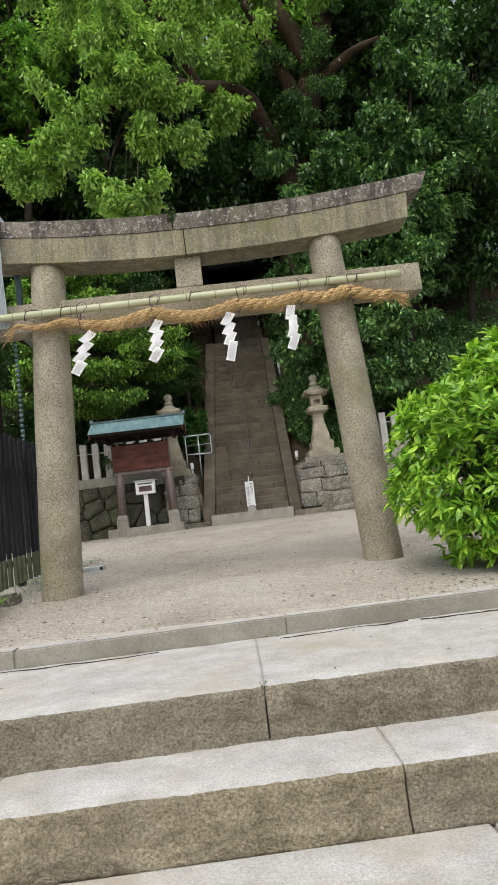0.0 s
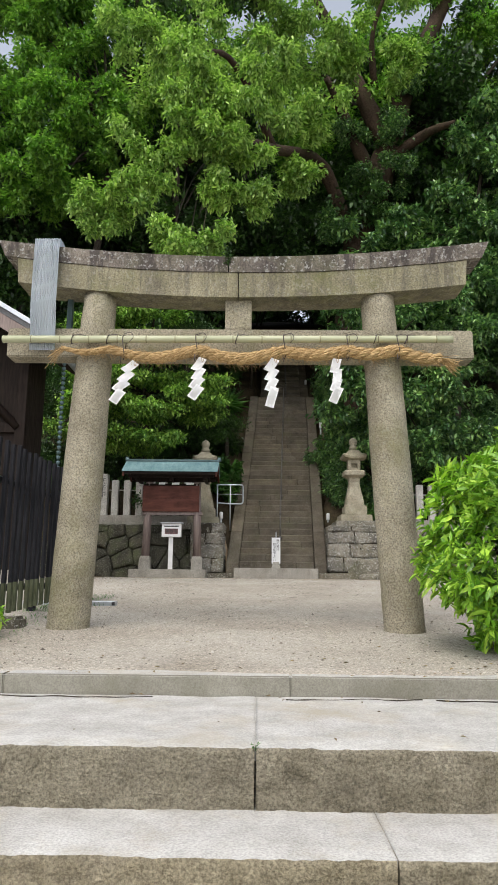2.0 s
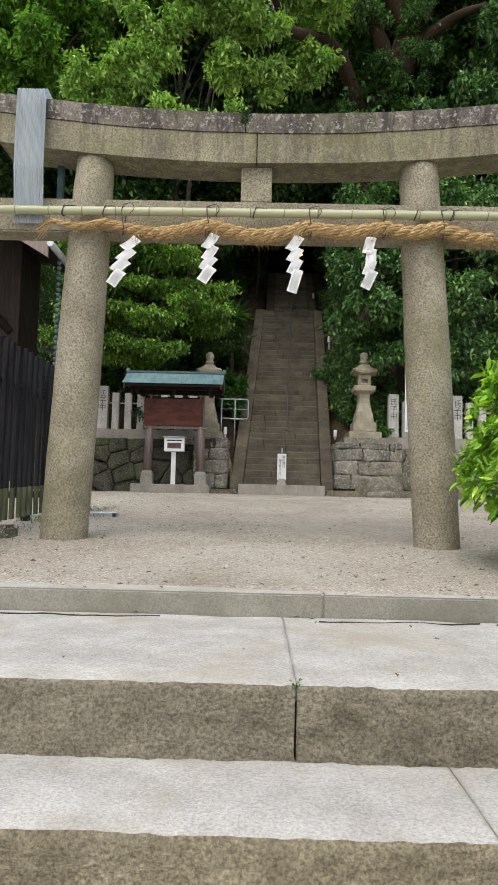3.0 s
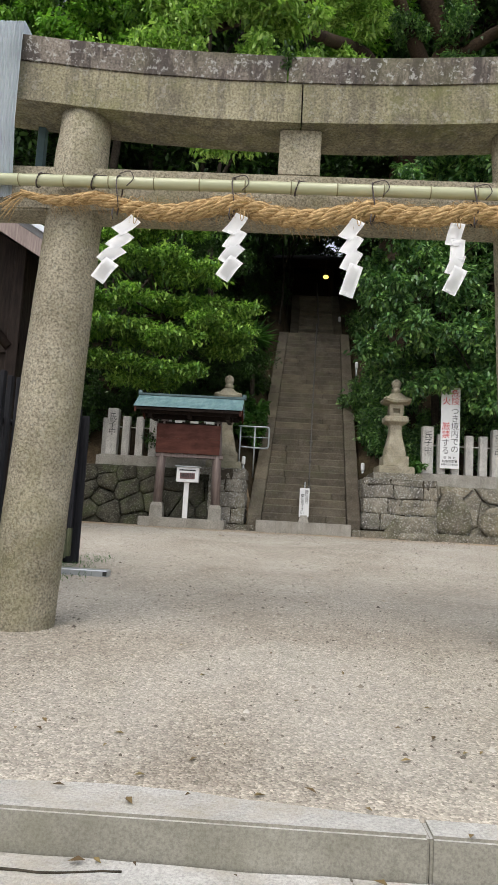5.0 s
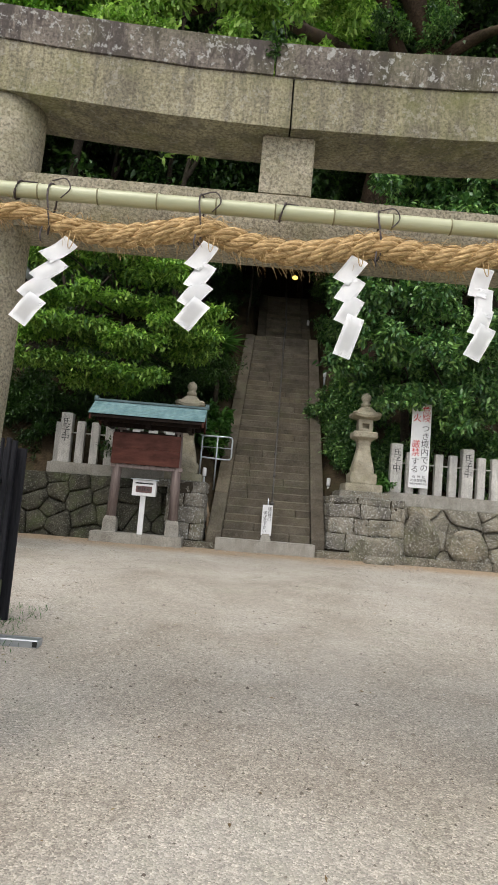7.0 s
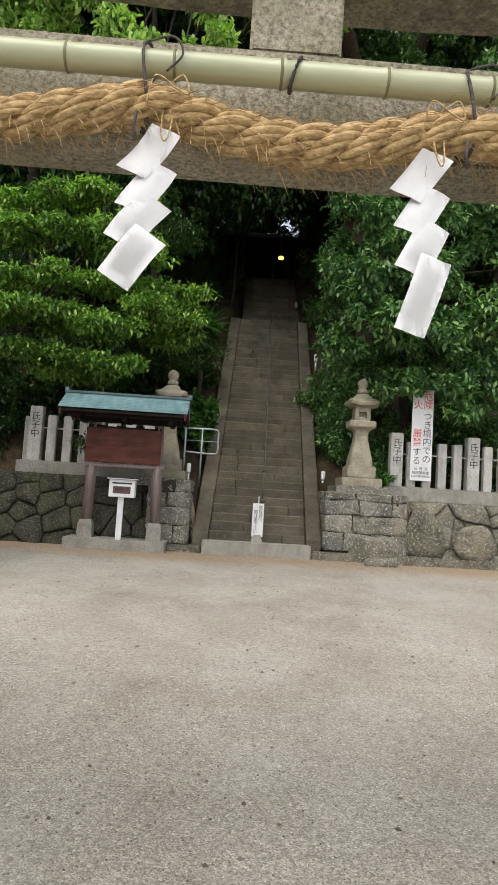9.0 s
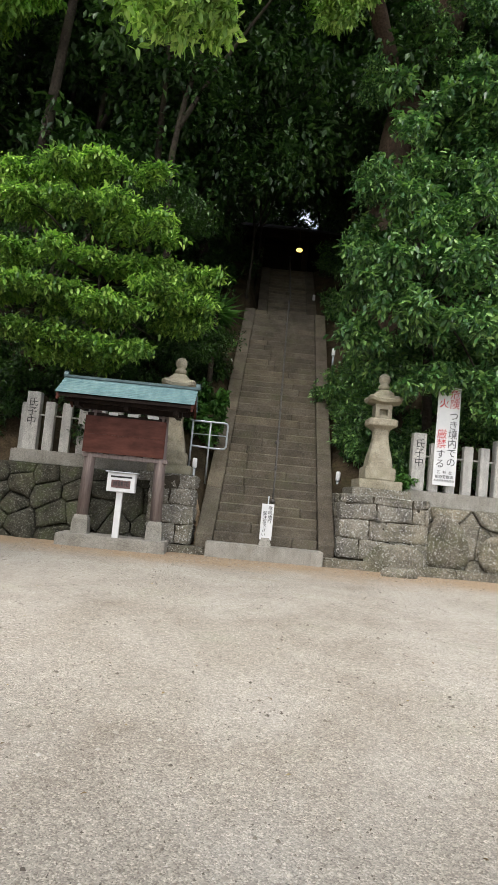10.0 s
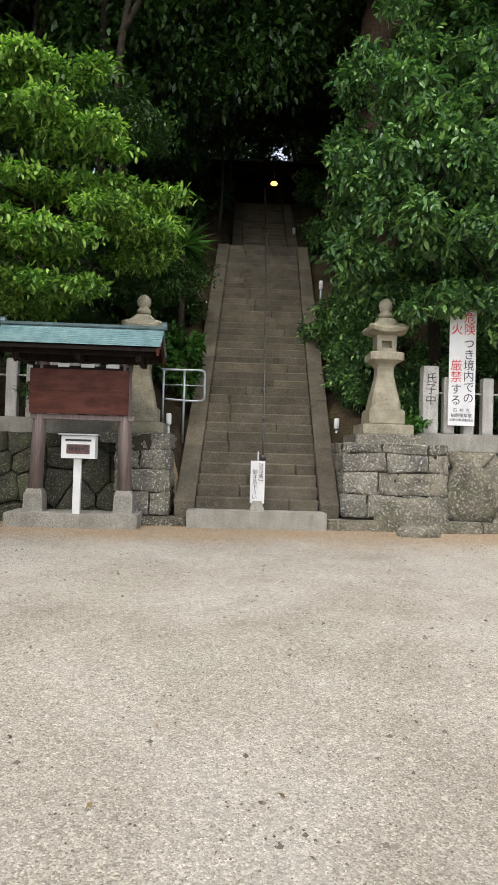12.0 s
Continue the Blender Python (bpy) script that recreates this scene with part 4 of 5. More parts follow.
# ---- stone lanterns ----
def stone_lantern():
    t = thing("stone_lantern", "buff weathered stone lantern with flared foot and curved roof", "stone lantern", "pair of lanterns")
    part("base_step", worn(block(-0.62, 0.62, -0.62, 0.62, 0.0, 0.18, 0.015, 2), 0.006), ASHLAR, t, "grey lichened base slab")
    part("base_step", worn(block(-0.46, 0.46, -0.46, 0.46, 0.18, 0.36, 0.015, 2), 0.006), LANTERN, t)
    part("pedestal", worn(block(-0.33, 0.33, -0.33, 0.33, 0.36, 0.62, 0.02, 2), 0.006), LANTERN, t)
    stem = [(0.27, 0.62), (0.265, 0.7), (0.24, 0.85), (0.2, 1.0), (0.168, 1.15), (0.155, 1.28), (0.165, 1.36), (0.19, 1.4)]
    part("stem", worn(lathe(stem, 32, True), 0.003), LANTERN, t)
    part("platform", worn(lathe([(0.19, 1.4), (0.3, 1.46), (0.31, 1.48), (0.31, 1.58), (0.29, 1.6)], 32, True), 0.003), LANTERN, t)
    box = bmesh.new()
    for x0, x1, y0, y1, z0, z1 in ((-0.18, -0.09, -0.18, 0.18, 1.6, 1.9), (0.09, 0.18, -0.18, 0.18, 1.6, 1.9), (-0.09, 0.09, -0.18, 0.18, 1.6, 1.68), (-0.09, 0.09, -0.18, 0.18, 1.8, 1.9), (-0.09, 0.09, -0.06, 0.06, 1.68, 1.8)):
        block(x0, x1, y0, y1, z0, z1, 0.004, 1, box)
    part("fire_box", box, LANTERN, t)
    roof = lathe([(0.2, 1.9), (0.35, 1.93), (0.37, 1.99), (0.33, 2.03), (0.24, 2.09), (0.17, 2.16), (0.13, 2.2), (0.09, 2.21)], 32, True)
    for v in roof.verts:
        r = max(abs(v.co.x), abs(v.co.y))
        if r > 0.3:
            v.co.z += 0.07 * (min(abs(v.co.x), abs(v.co.y)) / r) ** 3
    part("roof", worn(roof, 0.004), LANTERN, t)
    part("finial", worn(lathe([(0.09, 2.21), (0.125, 2.24), (0.125, 2.29), (0.085, 2.33), (0.11, 2.36), (0.13, 2.42), (0.118, 2.49), (0.06, 2.54), (0.02, 2.56)], 20), 0.003), LANTERN, t)
    return t


lan = stone_lantern()
lan.location, lan.scale = (2.92, 13.1, 1.74), (0.95, 0.95, 1.02)
copy_thing(lan, pose(-1.33, 13.15, 1.65))


# ---- notice board ----
def notice_board():
    t = thing("notice_board", "roofed dark red timber notice board on a concrete base", "notice board")
    part("base_slab", worn(block(-3.1, -1.14, 11.42, 12.2, 0.2, 0.56, 0.012, 2), 0.003), CONCRETE, t)
    for x, s in ((-2.72, -1), (-1.42, 1)):
        part("pedestal", worn(lathe([(0.15, 0.56), (0.14, 0.82), (0.105, 0.9)], 4, True, (x + 0.03 * s, 11.85, 0)), 0.002), CONCRETE, t)
        bm = tube([(x + 0.03 * s, 11.85, 0.86), (x - 0.02 * s, 11.85, 2.85)], [0.11, 0.1], 4)
        for v in bm.verts:
            v.co.y = 11.85 + (v.co.y - 11.85) * 0.9
        part("post", bm, GREYWOOD, t)
    part("cross_beam", block(-2.86, -1.28, 11.79, 11.91, 1.97, 2.05, 0.006), GREYWOOD, t)
    boards = (2.055, 2.4, 2.74)
    for a, b in zip(boards, boards[1:]):
        part("panel_board", block(-2.86, -1.36, 11.73, 11.775, a + 0.001, b - 0.001, 0.002), REDWOOD, t)
    part("panel_frame", block(-2.84, -1.38, 11.78, 11.85, 2.06, 2.8, 0.004), DARKWOOD, t)
    part("head_beam", block(-3.1, -1.1, 11.8, 11.92, 2.86, 2.97, 0.006), DARKWOOD, t)
    for y in (11.5, 12.3):
        part("purlin", block(-3.22, -0.98, y - 0.04, y + 0.04, 2.93, 3.0, 0.004), DARKWOOD, t)
    for x in (-3.0, -2.1, -1.2):
        part("bracket", block(x - 0.045, x + 0.045, 11.45, 12.35, 2.86, 2.94, 0.004), DARKWOOD, t)
    # gable roof
    yr, zr, half, drop, x0, x1 = 11.9, 3.42, 0.62, 0.36, -3.36, -0.86
    for s in (-1, 1):
        rows = 9
        for i in range(rows):
            k0, k1 = i / rows, (i + 1.12) / rows
            bm = bmesh.new()
            lift = 0.018
            pts = [(x, yr + s * half * k, zr - drop * k + z) for x in (x0, x1) for k, z in ((k0, 0.004), (k1, lift), (k1, lift - 0.014), (k0, -0.02))]
            v = [bm.verts.new(p) for p in pts]
            for k in range(4):
                bm.faces.new((v[k], v[(k + 1) % 4], v[4 + (k + 1) % 4], v[4 + k]))
            bm.faces.new(v[:4][::-1])
            bm.faces.new(v[4:])
            bmesh.ops.recalc_face_normals(bm, faces=bm.faces[:])
            part("roof_sheet", bm, COPPER, t)
        bm = bmesh.new()
        v = [bm.verts.new((x, yr + s * half * k, zr - 0.035 - drop * k + z)) for x in (x0 + 0.04, x1 - 0.04) for k, z in ((0, 0), (0.97, 0), (0.97, -0.05), (0, -0.05))]
        for k in range(4):
            bm.faces.new((v[k], v[(k + 1) % 4], v[4 + (k + 1) % 4], v[4 + k]))
        bm.faces.new(v[:4][::-1])
        bm.faces.new(v[4:])
        bmesh.ops.recalc_face_normals(bm, faces=bm.faces[:])
        part("roof_boarding", bm, DARKWOOD, t)
        for x in (x0 + 0.02, x1 - 0.06):
            bm = bmesh.new()
            v = [bm.verts.new((xx, yr + s * half * k, zr - drop * k + z)) for xx in (x, x + 0.04) for k, z in ((0, -0.03), (0.98, -0.03), (0.98, -0.14), (0, -0.16))]
            for k in range(4):
                bm.faces.new((v[k], v[(k + 1) % 4], v[4 + (k + 1) % 4], v[4 + k]))
            bm.faces.new(v[:4][::-1])
            bm.faces.new(v[4:])
            bmesh.ops.recalc_face_normals(bm, faces=bm.faces[:])
            part("barge_board", bm, REDWOOD, t)
    part("ridge_cap", block(x0 - 0.01, x1 + 0.01, yr - 0.06, yr + 0.06, zr - 0.005, zr + 0.05, 0.012, 2), COPPER_DARK, t)
    for x in (x0, x1 - 0.02):
        part("ridge_end", lathe([(0.05, 0), (0.055, 0.05), (0.045, 0.1), (0.05, 0.115)], 10, True, (x + 0.02, yr, zr)), COPPER_DARK, t)
    for x, w in ((-2.45, 0.17), (-2.1, 0.2), (-1.72, 0.2)):
        part("paper_slip", block(x, x + w, 11.755, 11.76, 2.775, 2.83, 0.0), PAPER, t, "white paper slip under the eaves")


notice_board()


def offering_box():
    t = thing("offering_box", "white enamelled metal offering box on a white post", "offering box")
    part("post", block(-2.1, -1.99, 11.45, 11.53, 0.56, 1.38, 0.004), WHITE, t)
    body = part("box_body", block(-2.28, -1.78, 11.4, 11.62, 1.38, 1.72, 0.006), WHITE, t)
    part("lid", block(-2.32, -1.74, 11.36, 11.64, 1.722, 1.745, 0.004), PIPE, t, "grey metal lid")
    part("slot", block(-2.22, -1.84, 11.394, 11.4, 1.635, 1.665, 0.0), INK, body, "black coin slot")
    plq = part("plaque", block(-2.2, -1.86, 11.392, 11.399, 1.45, 1.59, 0.002), PLAQUE, body, "maroon name plaque")
    lettering("inscription", "賽銭箱", 0.1, Matrix.Translation((-2.03, 11.391, 1.57)) @ pose(0, 0, 0, 90), INK, body)


offering_box()


def caution_sign():
    t = thing("caution_sign", "narrow white notice with handwritten characters standing before the steps", "sign", at=(0.68, 12.12, 0.62))
    part("foot", worn(lathe([(0.12, 0.0), (0.075, 0.16)], 4, True), 0.003), CONCRETE, t)
    b = part("board", block(-0.115, 0.115, -0.03, -0.012, 0.12, 0.8, 0.003), WHITE, t)
    lettering("writing", column("階段通行"), 0.085, Matrix.Translation((0.05, -0.031, 0.76)) @ pose(0, 0, 0, 90), INK, b)
    lettering("writing", column("御注意下さい。"), 0.085, Matrix.Translation((-0.045, -0.031, 0.66)) @ pose(0, 0, 0, 90), INK, b)
    part("stay", tube([(0.0, 0.0, 0.1), (0.0, 0.0, 0.95)], 0.011, 8), PIPE, t)


caution_sign()


def warning_sign():
    t = thing("warning_sign", "tall white warning board with red and black characters", "sign")
    y = 12.86
    b = part("board", block(4.0, 4.47, y - 0.012, y, 2.13, 4.15, 0.003), WHITE, t)
    put = lambda x, z: Matrix.Translation((x, y - 0.013, z)) @ pose(0, 0, 0, 90)
    lettering("writing", column("危険"), 0.21, put(4.35, 4.1), RED, b, "red characters")
    lettering("writing", column("つき境内での"), 0.2, put(4.35, 3.65), INK, b, "black characters")
    lettering("writing", column("火"), 0.21, put(4.13, 3.9), RED, b, "red characters")
    lettering("writing", column("厳禁"), 0.21, put(4.13, 3.27), RED, b, "red characters")
    lettering("writing", column("する"), 0.2, put(4.13, 2.85), INK, b, "black characters")
    for k, s in enumerate(("石  神  社", "柏原警察署", "柏原市教育委員会")):
        lettering("writing", s, 0.075 if k < 2 else 0.052, put(4.235, 2.43 - k * 0.09), INK, b)


warning_sign()


def pipe_rail():
    t = thing("pipe_rail", "galvanised pipe handrail with rounded corner beside the stairs", "handrail")
    y = 13.75
    loop = spline([(-1.05, y, 3.04), (-0.6, y, 3.04), (-0.32, y, 3.04), (-0.25, y, 2.98), (-0.25, y, 2.75), (-0.25, y, 2.55), (-0.31, y, 2.48), (-0.6, y, 2.48), (-1.0, y, 2.5)], 5)
    part("rail", tube(loop, 0.022, 10), PIPE, t)
    for x, z in ((-0.62, 1.7), (-1.0, 1.8)):
        part("post", tube([(x, y, z), (x, y, 3.03)], 0.022, 10), PIPE, t)
    part("middle_bar", tube([(-1.0, y, 2.76), (-0.26, y, 2.76)], 0.012, 8), PIPE, t)


pipe_rail()


def path_lamp():
    t = thing("path_lamp", "small white cylindrical path lamp on a short stem", "path lamp", "path lamps along the stairs")
    part("stem", lathe([(0.03, -0.35), (0.03, 0.02)], 10), PIPE, t)
    part("lamp_cap", lathe([(0.045, 0.02), (0.05, 0.04), (0.05, 0.2), (0.035, 0.225)], 14), WHITE, t)
    return t


lamp0 = path_lamp()
lamp0.location = (2.28, 14.1, 2.04)
for p in ((-0.87, 13.55, 2.0), (-0.4, 18.3, 5.15), (2.42, 17.6, 5.6), (-0.1, 22.6, 7.75), (2.45, 21.4, 7.4), (2.3, 23.2, 8.8)):
    copy_thing(lamp0, pose(*p))


# ---- shrine hall on the terrace and its lamp ----
def upper_hall():
    t = thing("shrine_hall", "dim timber shrine hall at the head of the stairs", "shrine hall")
    part("floor_step", block(-2.5, 5.0, 29.8, 31, 10.6, 11.3, 0.02), GREYWOOD, t)
    for x in (-1.8, 0.3, 2.4, 4.3):
        part("pillar", lathe([(0.14, 0), (0.14, 3.0)], 14, centre=(x, 30.2, 11.3)), DARKWOOD, t)
    part("beam", block(-2.6, 5.1, 30.05, 30.35, 13.7, 14.0, 0.02), DARKWOOD, t)
    part("wall", block(-2.5, 5.0, 31.5, 31.7, 11.3, 14.3, 0.0), DARKWOOD, t)
    part("roof", lathe([(3.6, 13.9), (3.3, 14.1), (2.0, 14.7), (0.4, 15.4)], 32, True, (1.25, 33.0, 0)), DARKWOOD, t)
    ln = thing("paper_lamp", "glowing yellow lamp hanging before the hall", "lamp")
    part("lamp_globe", lathe([(0.04, 12.72), (0.11, 12.74), (0.15, 12.79), (0.11, 12.85), (0.04, 12.89)], 16, centre=(2.02, 28.9, 0)), GLOW, ln)
    part("hanger", tube([(2.02, 28.9, 12.89), (2.02, 29.2, 14.05)], 0.012, 6), CORD, ln)


upper_hall()


# ---- timber building beside the court ----
def side_hall():
    t = thing("timber_hall", "dark timber hall with grey tiled eaves beside the forecourt", "building")
    x, y = -4.5, 7.2
    part("wall", block(x - 8, x, y, 8.2, 0.0, 5.0, 0.0), DARKWOOD, t)
    bm = bmesh.new()
    face = [[bm.verts.new((px, py, pz)) for px, pz in ((x - 8, 5.0), (x, 5.0), (x - 4, 7.4))] for py in (y, 8.2)]
    bm.faces.new(face[0])
    bm.faces.new(face[1][::-1])
    part("gable", bm, DARKWOOD, t)
    for px in (x - 0.1, x - 2.2, x - 4.2):
        part("corner_post", block(px - 0.1, px + 0.1, y - 0.08, y - 0.003, 0.1, 5.1, 0.01), DARKWOOD, t)
    part("tie_rail", block(x - 8, x, y - 0.07, y - 0.004, 3.2, 3.4, 0.01), DARKWOOD, t)
    part("plaster_panel", block(x - 2.05, x - 0.95, y - 0.03, y - 0.005, 3.45, 5.2, 0.0), PLASTER, t, "white plaster panel")
    part("plaster_panel", block(x - 2.05, x - 0.9, y - 0.03, y - 0.005, 0.7, 3.15, 0.0), PLASTER, t, "white plaster panel")
    part("brace", tube([(x - 2.1, y - 0.06, 5.2), (x - 0.15, y - 0.06, 3.3)], 0.09, 4), DARKWOOD, t)

    def slope(name, y0, y1, low, high, material, note=""):
        """A sheet under or over the falling roof, from the ridge to the eave."""
        bm = bmesh.new()
        v = [bm.verts.new(p) for yy in (y0, y1) for p in ((-3.75, yy, 4.72 + low), (-3.75, yy, 4.72 + high), (-8.5, yy, 7.55 + high), (-8.5, yy, 7.55 + low))]
        for k in range(4):
            bm.faces.new((v[k], v[(k + 1) % 4], v[4 + (k + 1) % 4], v[4 + k]))
        bm.faces.new(v[:4][::-1])
        bm.faces.new(v[4:])
        bmesh.ops.recalc_face_normals(bm, faces=bm.faces[:])
        part(name, bm, material, t, note)

    slope("roof", 6.3, 8.3, 0.04, 0.14, TILE)
    slope("soffit", 6.34, 8.25, -0.06, 0.038, DARKWOOD)
    slope("barge_board", 6.28, 6.34, -0.26, 0.03, GREYWOOD, "weathered grey barge board")
    slope("verge_tile", 6.2, 6.5, 0.142, 0.24, GALV, "pale grey tiles along the verge")
    part("gutter", tube([(-3.7, 6.25, 4.7), (-3.7, 8.3, 4.69)], 0.06, 10), PIPE, t)
    c = thing("rain_chain", "rain chain of small dark metal cups hanging from the gutter", "rain chain")
    z = 4.7
    while z > 2.2:
        part("cup", lathe([(0.012, z - 0.085), (0.03, z - 0.07), (0.045, z - 0.02), (0.038, z - 0.015), (0.012, z)], 10, centre=(-3.72, 6.9, 0)), COPPER_DARK, c)
        z -= 0.1
    part("plinth_wall", block(x - 8, x + 0.1, y - 0.12, y - 0.09, 0.0, 0.5, 0.01), CONCRETE, t)


side_hall()


# ---- planting ----
def shrub(name, label, clumps, material, **k):
    t = thing(name, label, "shrub")
    crown("foliage", clumps, t, material, **k)
    return t


def azalea():
    t = thing("azalea_bush", "dense rounded azalea bush with bright yellow-green young leaves", "bush")
    c, s = Vector((2.47, -1.12, 0.72)), (1.05, 0.84, 0.9)
    stems = bmesh.new()
    for i in range(16):
        a = i * 2.4
        o = (c.x + 0.12 * math.cos(a), c.y + 0.12 * math.sin(a), -0.08)
        e = (c.x + 0.62 * math.cos(a), c.y + 0.5 * math.sin(a), 0.5 + 0.5 * ((i * 7) % 5) / 5)
        tube(spline([o, ((o[0] + e[0]) / 2, (o[1] + e[1]) / 2, 0.18), e], 5), np.linspace(0.02, 0.008, 11), 6, stems)
    tagged(part("stem", stems, BARK, t), kind="stuff")
    twigs = 2600
    d = unit(rng.normal(0, 1, (twigs, 3)))
    d = d[d[:, 2] > -0.82]
    lump = np.array([1 + 0.2 * noise.noise(Vector(v) * 2.3) + 0.1 * noise.noise(Vector(v) * 6) for v in d])[:, None]
    r = lump * (0.72 + 0.28 * rng.random((len(d), 1)) ** 0.5)
    tips = np.array(c) + d * r * s
    tips[:, 2] = np.maximum(tips[:, 2], 0.0)
    per = 9
    base = np.repeat(tips, per, 0) + rng.normal(0, 0.012, (len(tips) * per, 3))
    axis = unit(d + [0, 0, 0.45])
    a = rng.uniform(0, 6.28, len(base))
    sidea = unit(np.cross(np.repeat(axis, per, 0), [0.3, 0.2, 1.0]))
    sideb = np.cross(np.repeat(axis, per, 0), sidea)
    way = np.repeat(axis, per, 0) * rng.uniform(0.3, 1.0, (len(base), 1)) + sidea * np.cos(a)[:, None] + sideb * np.sin(a)[:, None]
    leaf_mesh("foliage", base, way, rng.uniform(0.06, 0.11, len(base)), 0.34, LEAF_AZALEA, t, 0.35, 0.3, True)
    # inner leaves in a darker green: the shade of the gaps as colour
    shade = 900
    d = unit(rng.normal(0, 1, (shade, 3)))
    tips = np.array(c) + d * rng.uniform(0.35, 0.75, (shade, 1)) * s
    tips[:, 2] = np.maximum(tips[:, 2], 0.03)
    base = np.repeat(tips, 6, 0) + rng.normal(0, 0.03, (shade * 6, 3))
    leaf_mesh("inner_shade_foliage", base, np.repeat(d, 6, 0) + rng.normal(0, 0.7, base.shape), rng.uniform(0.05, 0.09, len(base)), 0.38, LEAF_FERN, t, 0.3, 0.3)


azalea()
low = thing("low_shrub", "small bright green low shrub at the fence's foot", "shrub")
crown("foliage", [(-2.02, -0.55, 0.14, 0.22, 0.3, 0.14), (-2.3, -0.85, 0.16, 0.3, 0.3, 0.16)], low, LEAF_AZALEA, 160, 8, 0.065, 0.36, 0.09, 0.0, 0.3, 0.3)
st0 = part("edge_stone", worn(block(-2.05, -1.86, -0.14, 0.1, -0.05, 0.09, 0.03, 2), 0.02, 5.0), BOULDER)
tagged(st0, "small grey edging stone on the gravel by the fence", "stone")


def limb(points, r0, r1, bm, n=7, sides=12):
    pts = spline(points, n)
    tube(pts, np.linspace(r0, r1, len(pts)), sides, bm)


def twig_net(clumps, origin, bm, r=0.035):
    """Thin boughs from an origin out to each clump."""
    o = Vector(origin)
    for c in clumps:
        e = Vector(c[:3])
        m = o.lerp(e, 0.55) + Vector((rng.normal(0, 0.25), rng.normal(0, 0.25), 0.35))
        tube(spline([o, m, e], 5), np.linspace(r, r * 0.25, 11), 6, bm)


def camphor():
    t = thing("camphor_tree", "huge forked camphor tree with pale young foliage over the court", "tree")
    bm = bmesh.new()
    limb([(3.5, 17.4, 4.0), (3.55, 17.4, 7.5), (3.85, 17.5, 12.0), (4.7, 17.5, 15.2), (5.3, 17.5, 17.4)], 0.8, 0.45, bm, 8, 18)
    limb([(5.2, 17.5, 17.0), (5.9, 17.6, 19.4), (7.0, 17.8, 22.0), (8.3, 18, 25)], 0.5, 0.25, bm)
    limb([(5.1, 17.4, 16.8), (4.2, 17, 18.3), (3.0, 16.4, 20.6), (1.8, 16, 23)], 0.42, 0.16, bm)
    limb([(4.5, 17.3, 15.0), (3.4, 16.6, 17.2), (2.6, 16, 18.6)], 0.3, 0.12, bm)
    limb([(3.9, 17.4, 11.5), (3.1, 16.9, 14.0), (2.2, 15.6, 14.9), (0.6, 12.5, 13.2), (-0.6, 9.0, 11.0), (-1.4, 6.8, 9.0)], 0.3, 0.06, bm)
    limb([(0.6, 12.5, 13.2), (-0.5, 9.5, 13.6), (-1.6, 7.0, 12.0)], 0.12, 0.04, bm)
    limb([(5.0, 17.3, 16.0), (6.2, 16.6, 16.6), (7.2, 15.8, 16.6)], 0.25, 0.1, bm)
    limb([(4.6, 17.2, 19.0), (4.4, 16, 20.5), (5.0, 15, 22.0)], 0.14, 0.05, bm)
    part("trunk", worn(bm, 0.05, 1.6), REDBARK, t)
    ivy = [(3.2, 16.6, 7.0, 0.9), (4.0, 16.5, 8.6, 1.0), (3.3, 16.7, 10.2, 0.8), (4.6, 16.6, 11.2, 0.9), (4.4, 16.6, 13.4, 0.7), (5.6, 16.8, 15.2, 0.8), (2.9, 16.4, 12.6, 0.6), (5.0, 16.7, 17.2, 0.8), (3.7, 16.5, 16.8, 0.7), (6.0, 16.9, 19.0, 0.8), (4.0, 16.6, 14.8, 0.6)]
    crown("ivy", ivy, t, LEAF_GLOSS, 260, 10, 0.12, 0.5, 0.25, 0.3, 0.5)
    front = [
        (-2.95, 6.5, 7.9, 0.62), (-2.3, 6.5, 8.15, 0.6), (-3.1, 6.6, 7.5, 0.4), (-1.55, 6.1, 6.95, 0.4), (-0.95, 6.1, 6.85, 0.42), (-1.2, 6.0, 6.55, 0.3),
        (-1.85, 6.6, 9.0, 0.7), (-1.6, 6.5, 9.6, 0.65), (-0.9, 6.6, 9.45, 0.75), (-0.2, 6.7, 9.2, 0.6), (0.0, 6.6, 9.85, 0.6), (-1.0, 6.5, 10.7, 0.8),
        (-1.4, 6.6, 11.5, 0.8), (-2.3, 6.8, 12.1, 0.9), (-0.4, 6.5, 10.4, 0.7), (0.15, 6.8, 8.3, 0.4), (-0.7, 6.8, 8.2, 0.5), (0.4, 6.8, 11.2, 0.7),
    ]
    crown("front_foliage", front, t, LEAF_BRIGHT, 290, 11, 0.12, 0.42, 0.24, 0.5, 0.4, lumps=9, spread=0.5, rich=True)
    tw = bmesh.new()
    twig_net(front, (-0.9, 8.2, 10.2), tw, 0.03)
    tagged(part("twig", tw, BARK, t), kind="stuff")
    high = [(1.2, 14, 18.9, 1.5), (0.7, 14, 15.8, 1.4), (1.9, 14, 15.2, 1.2), (1.6, 14, 13.3, 0.9), (0.3, 14, 18.9, 1.5), (3.1, 14, 18.4, 1.0), (4.9, 14, 17.3, 0.9), (2.3, 14, 17.5, 1.2), (-1.5, 13, 17.5, 1.7), (-2.6, 12, 15.5, 1.6), (0.2, 12, 21, 1.8), (5.5, 15, 22, 1.5)]
    crown("high_foliage", high, t, LEAF_BRIGHT, 230, 10, 0.19, 0.42, 0.35, 0.4, 0.4, lumps=9, spread=0.5)


camphor()


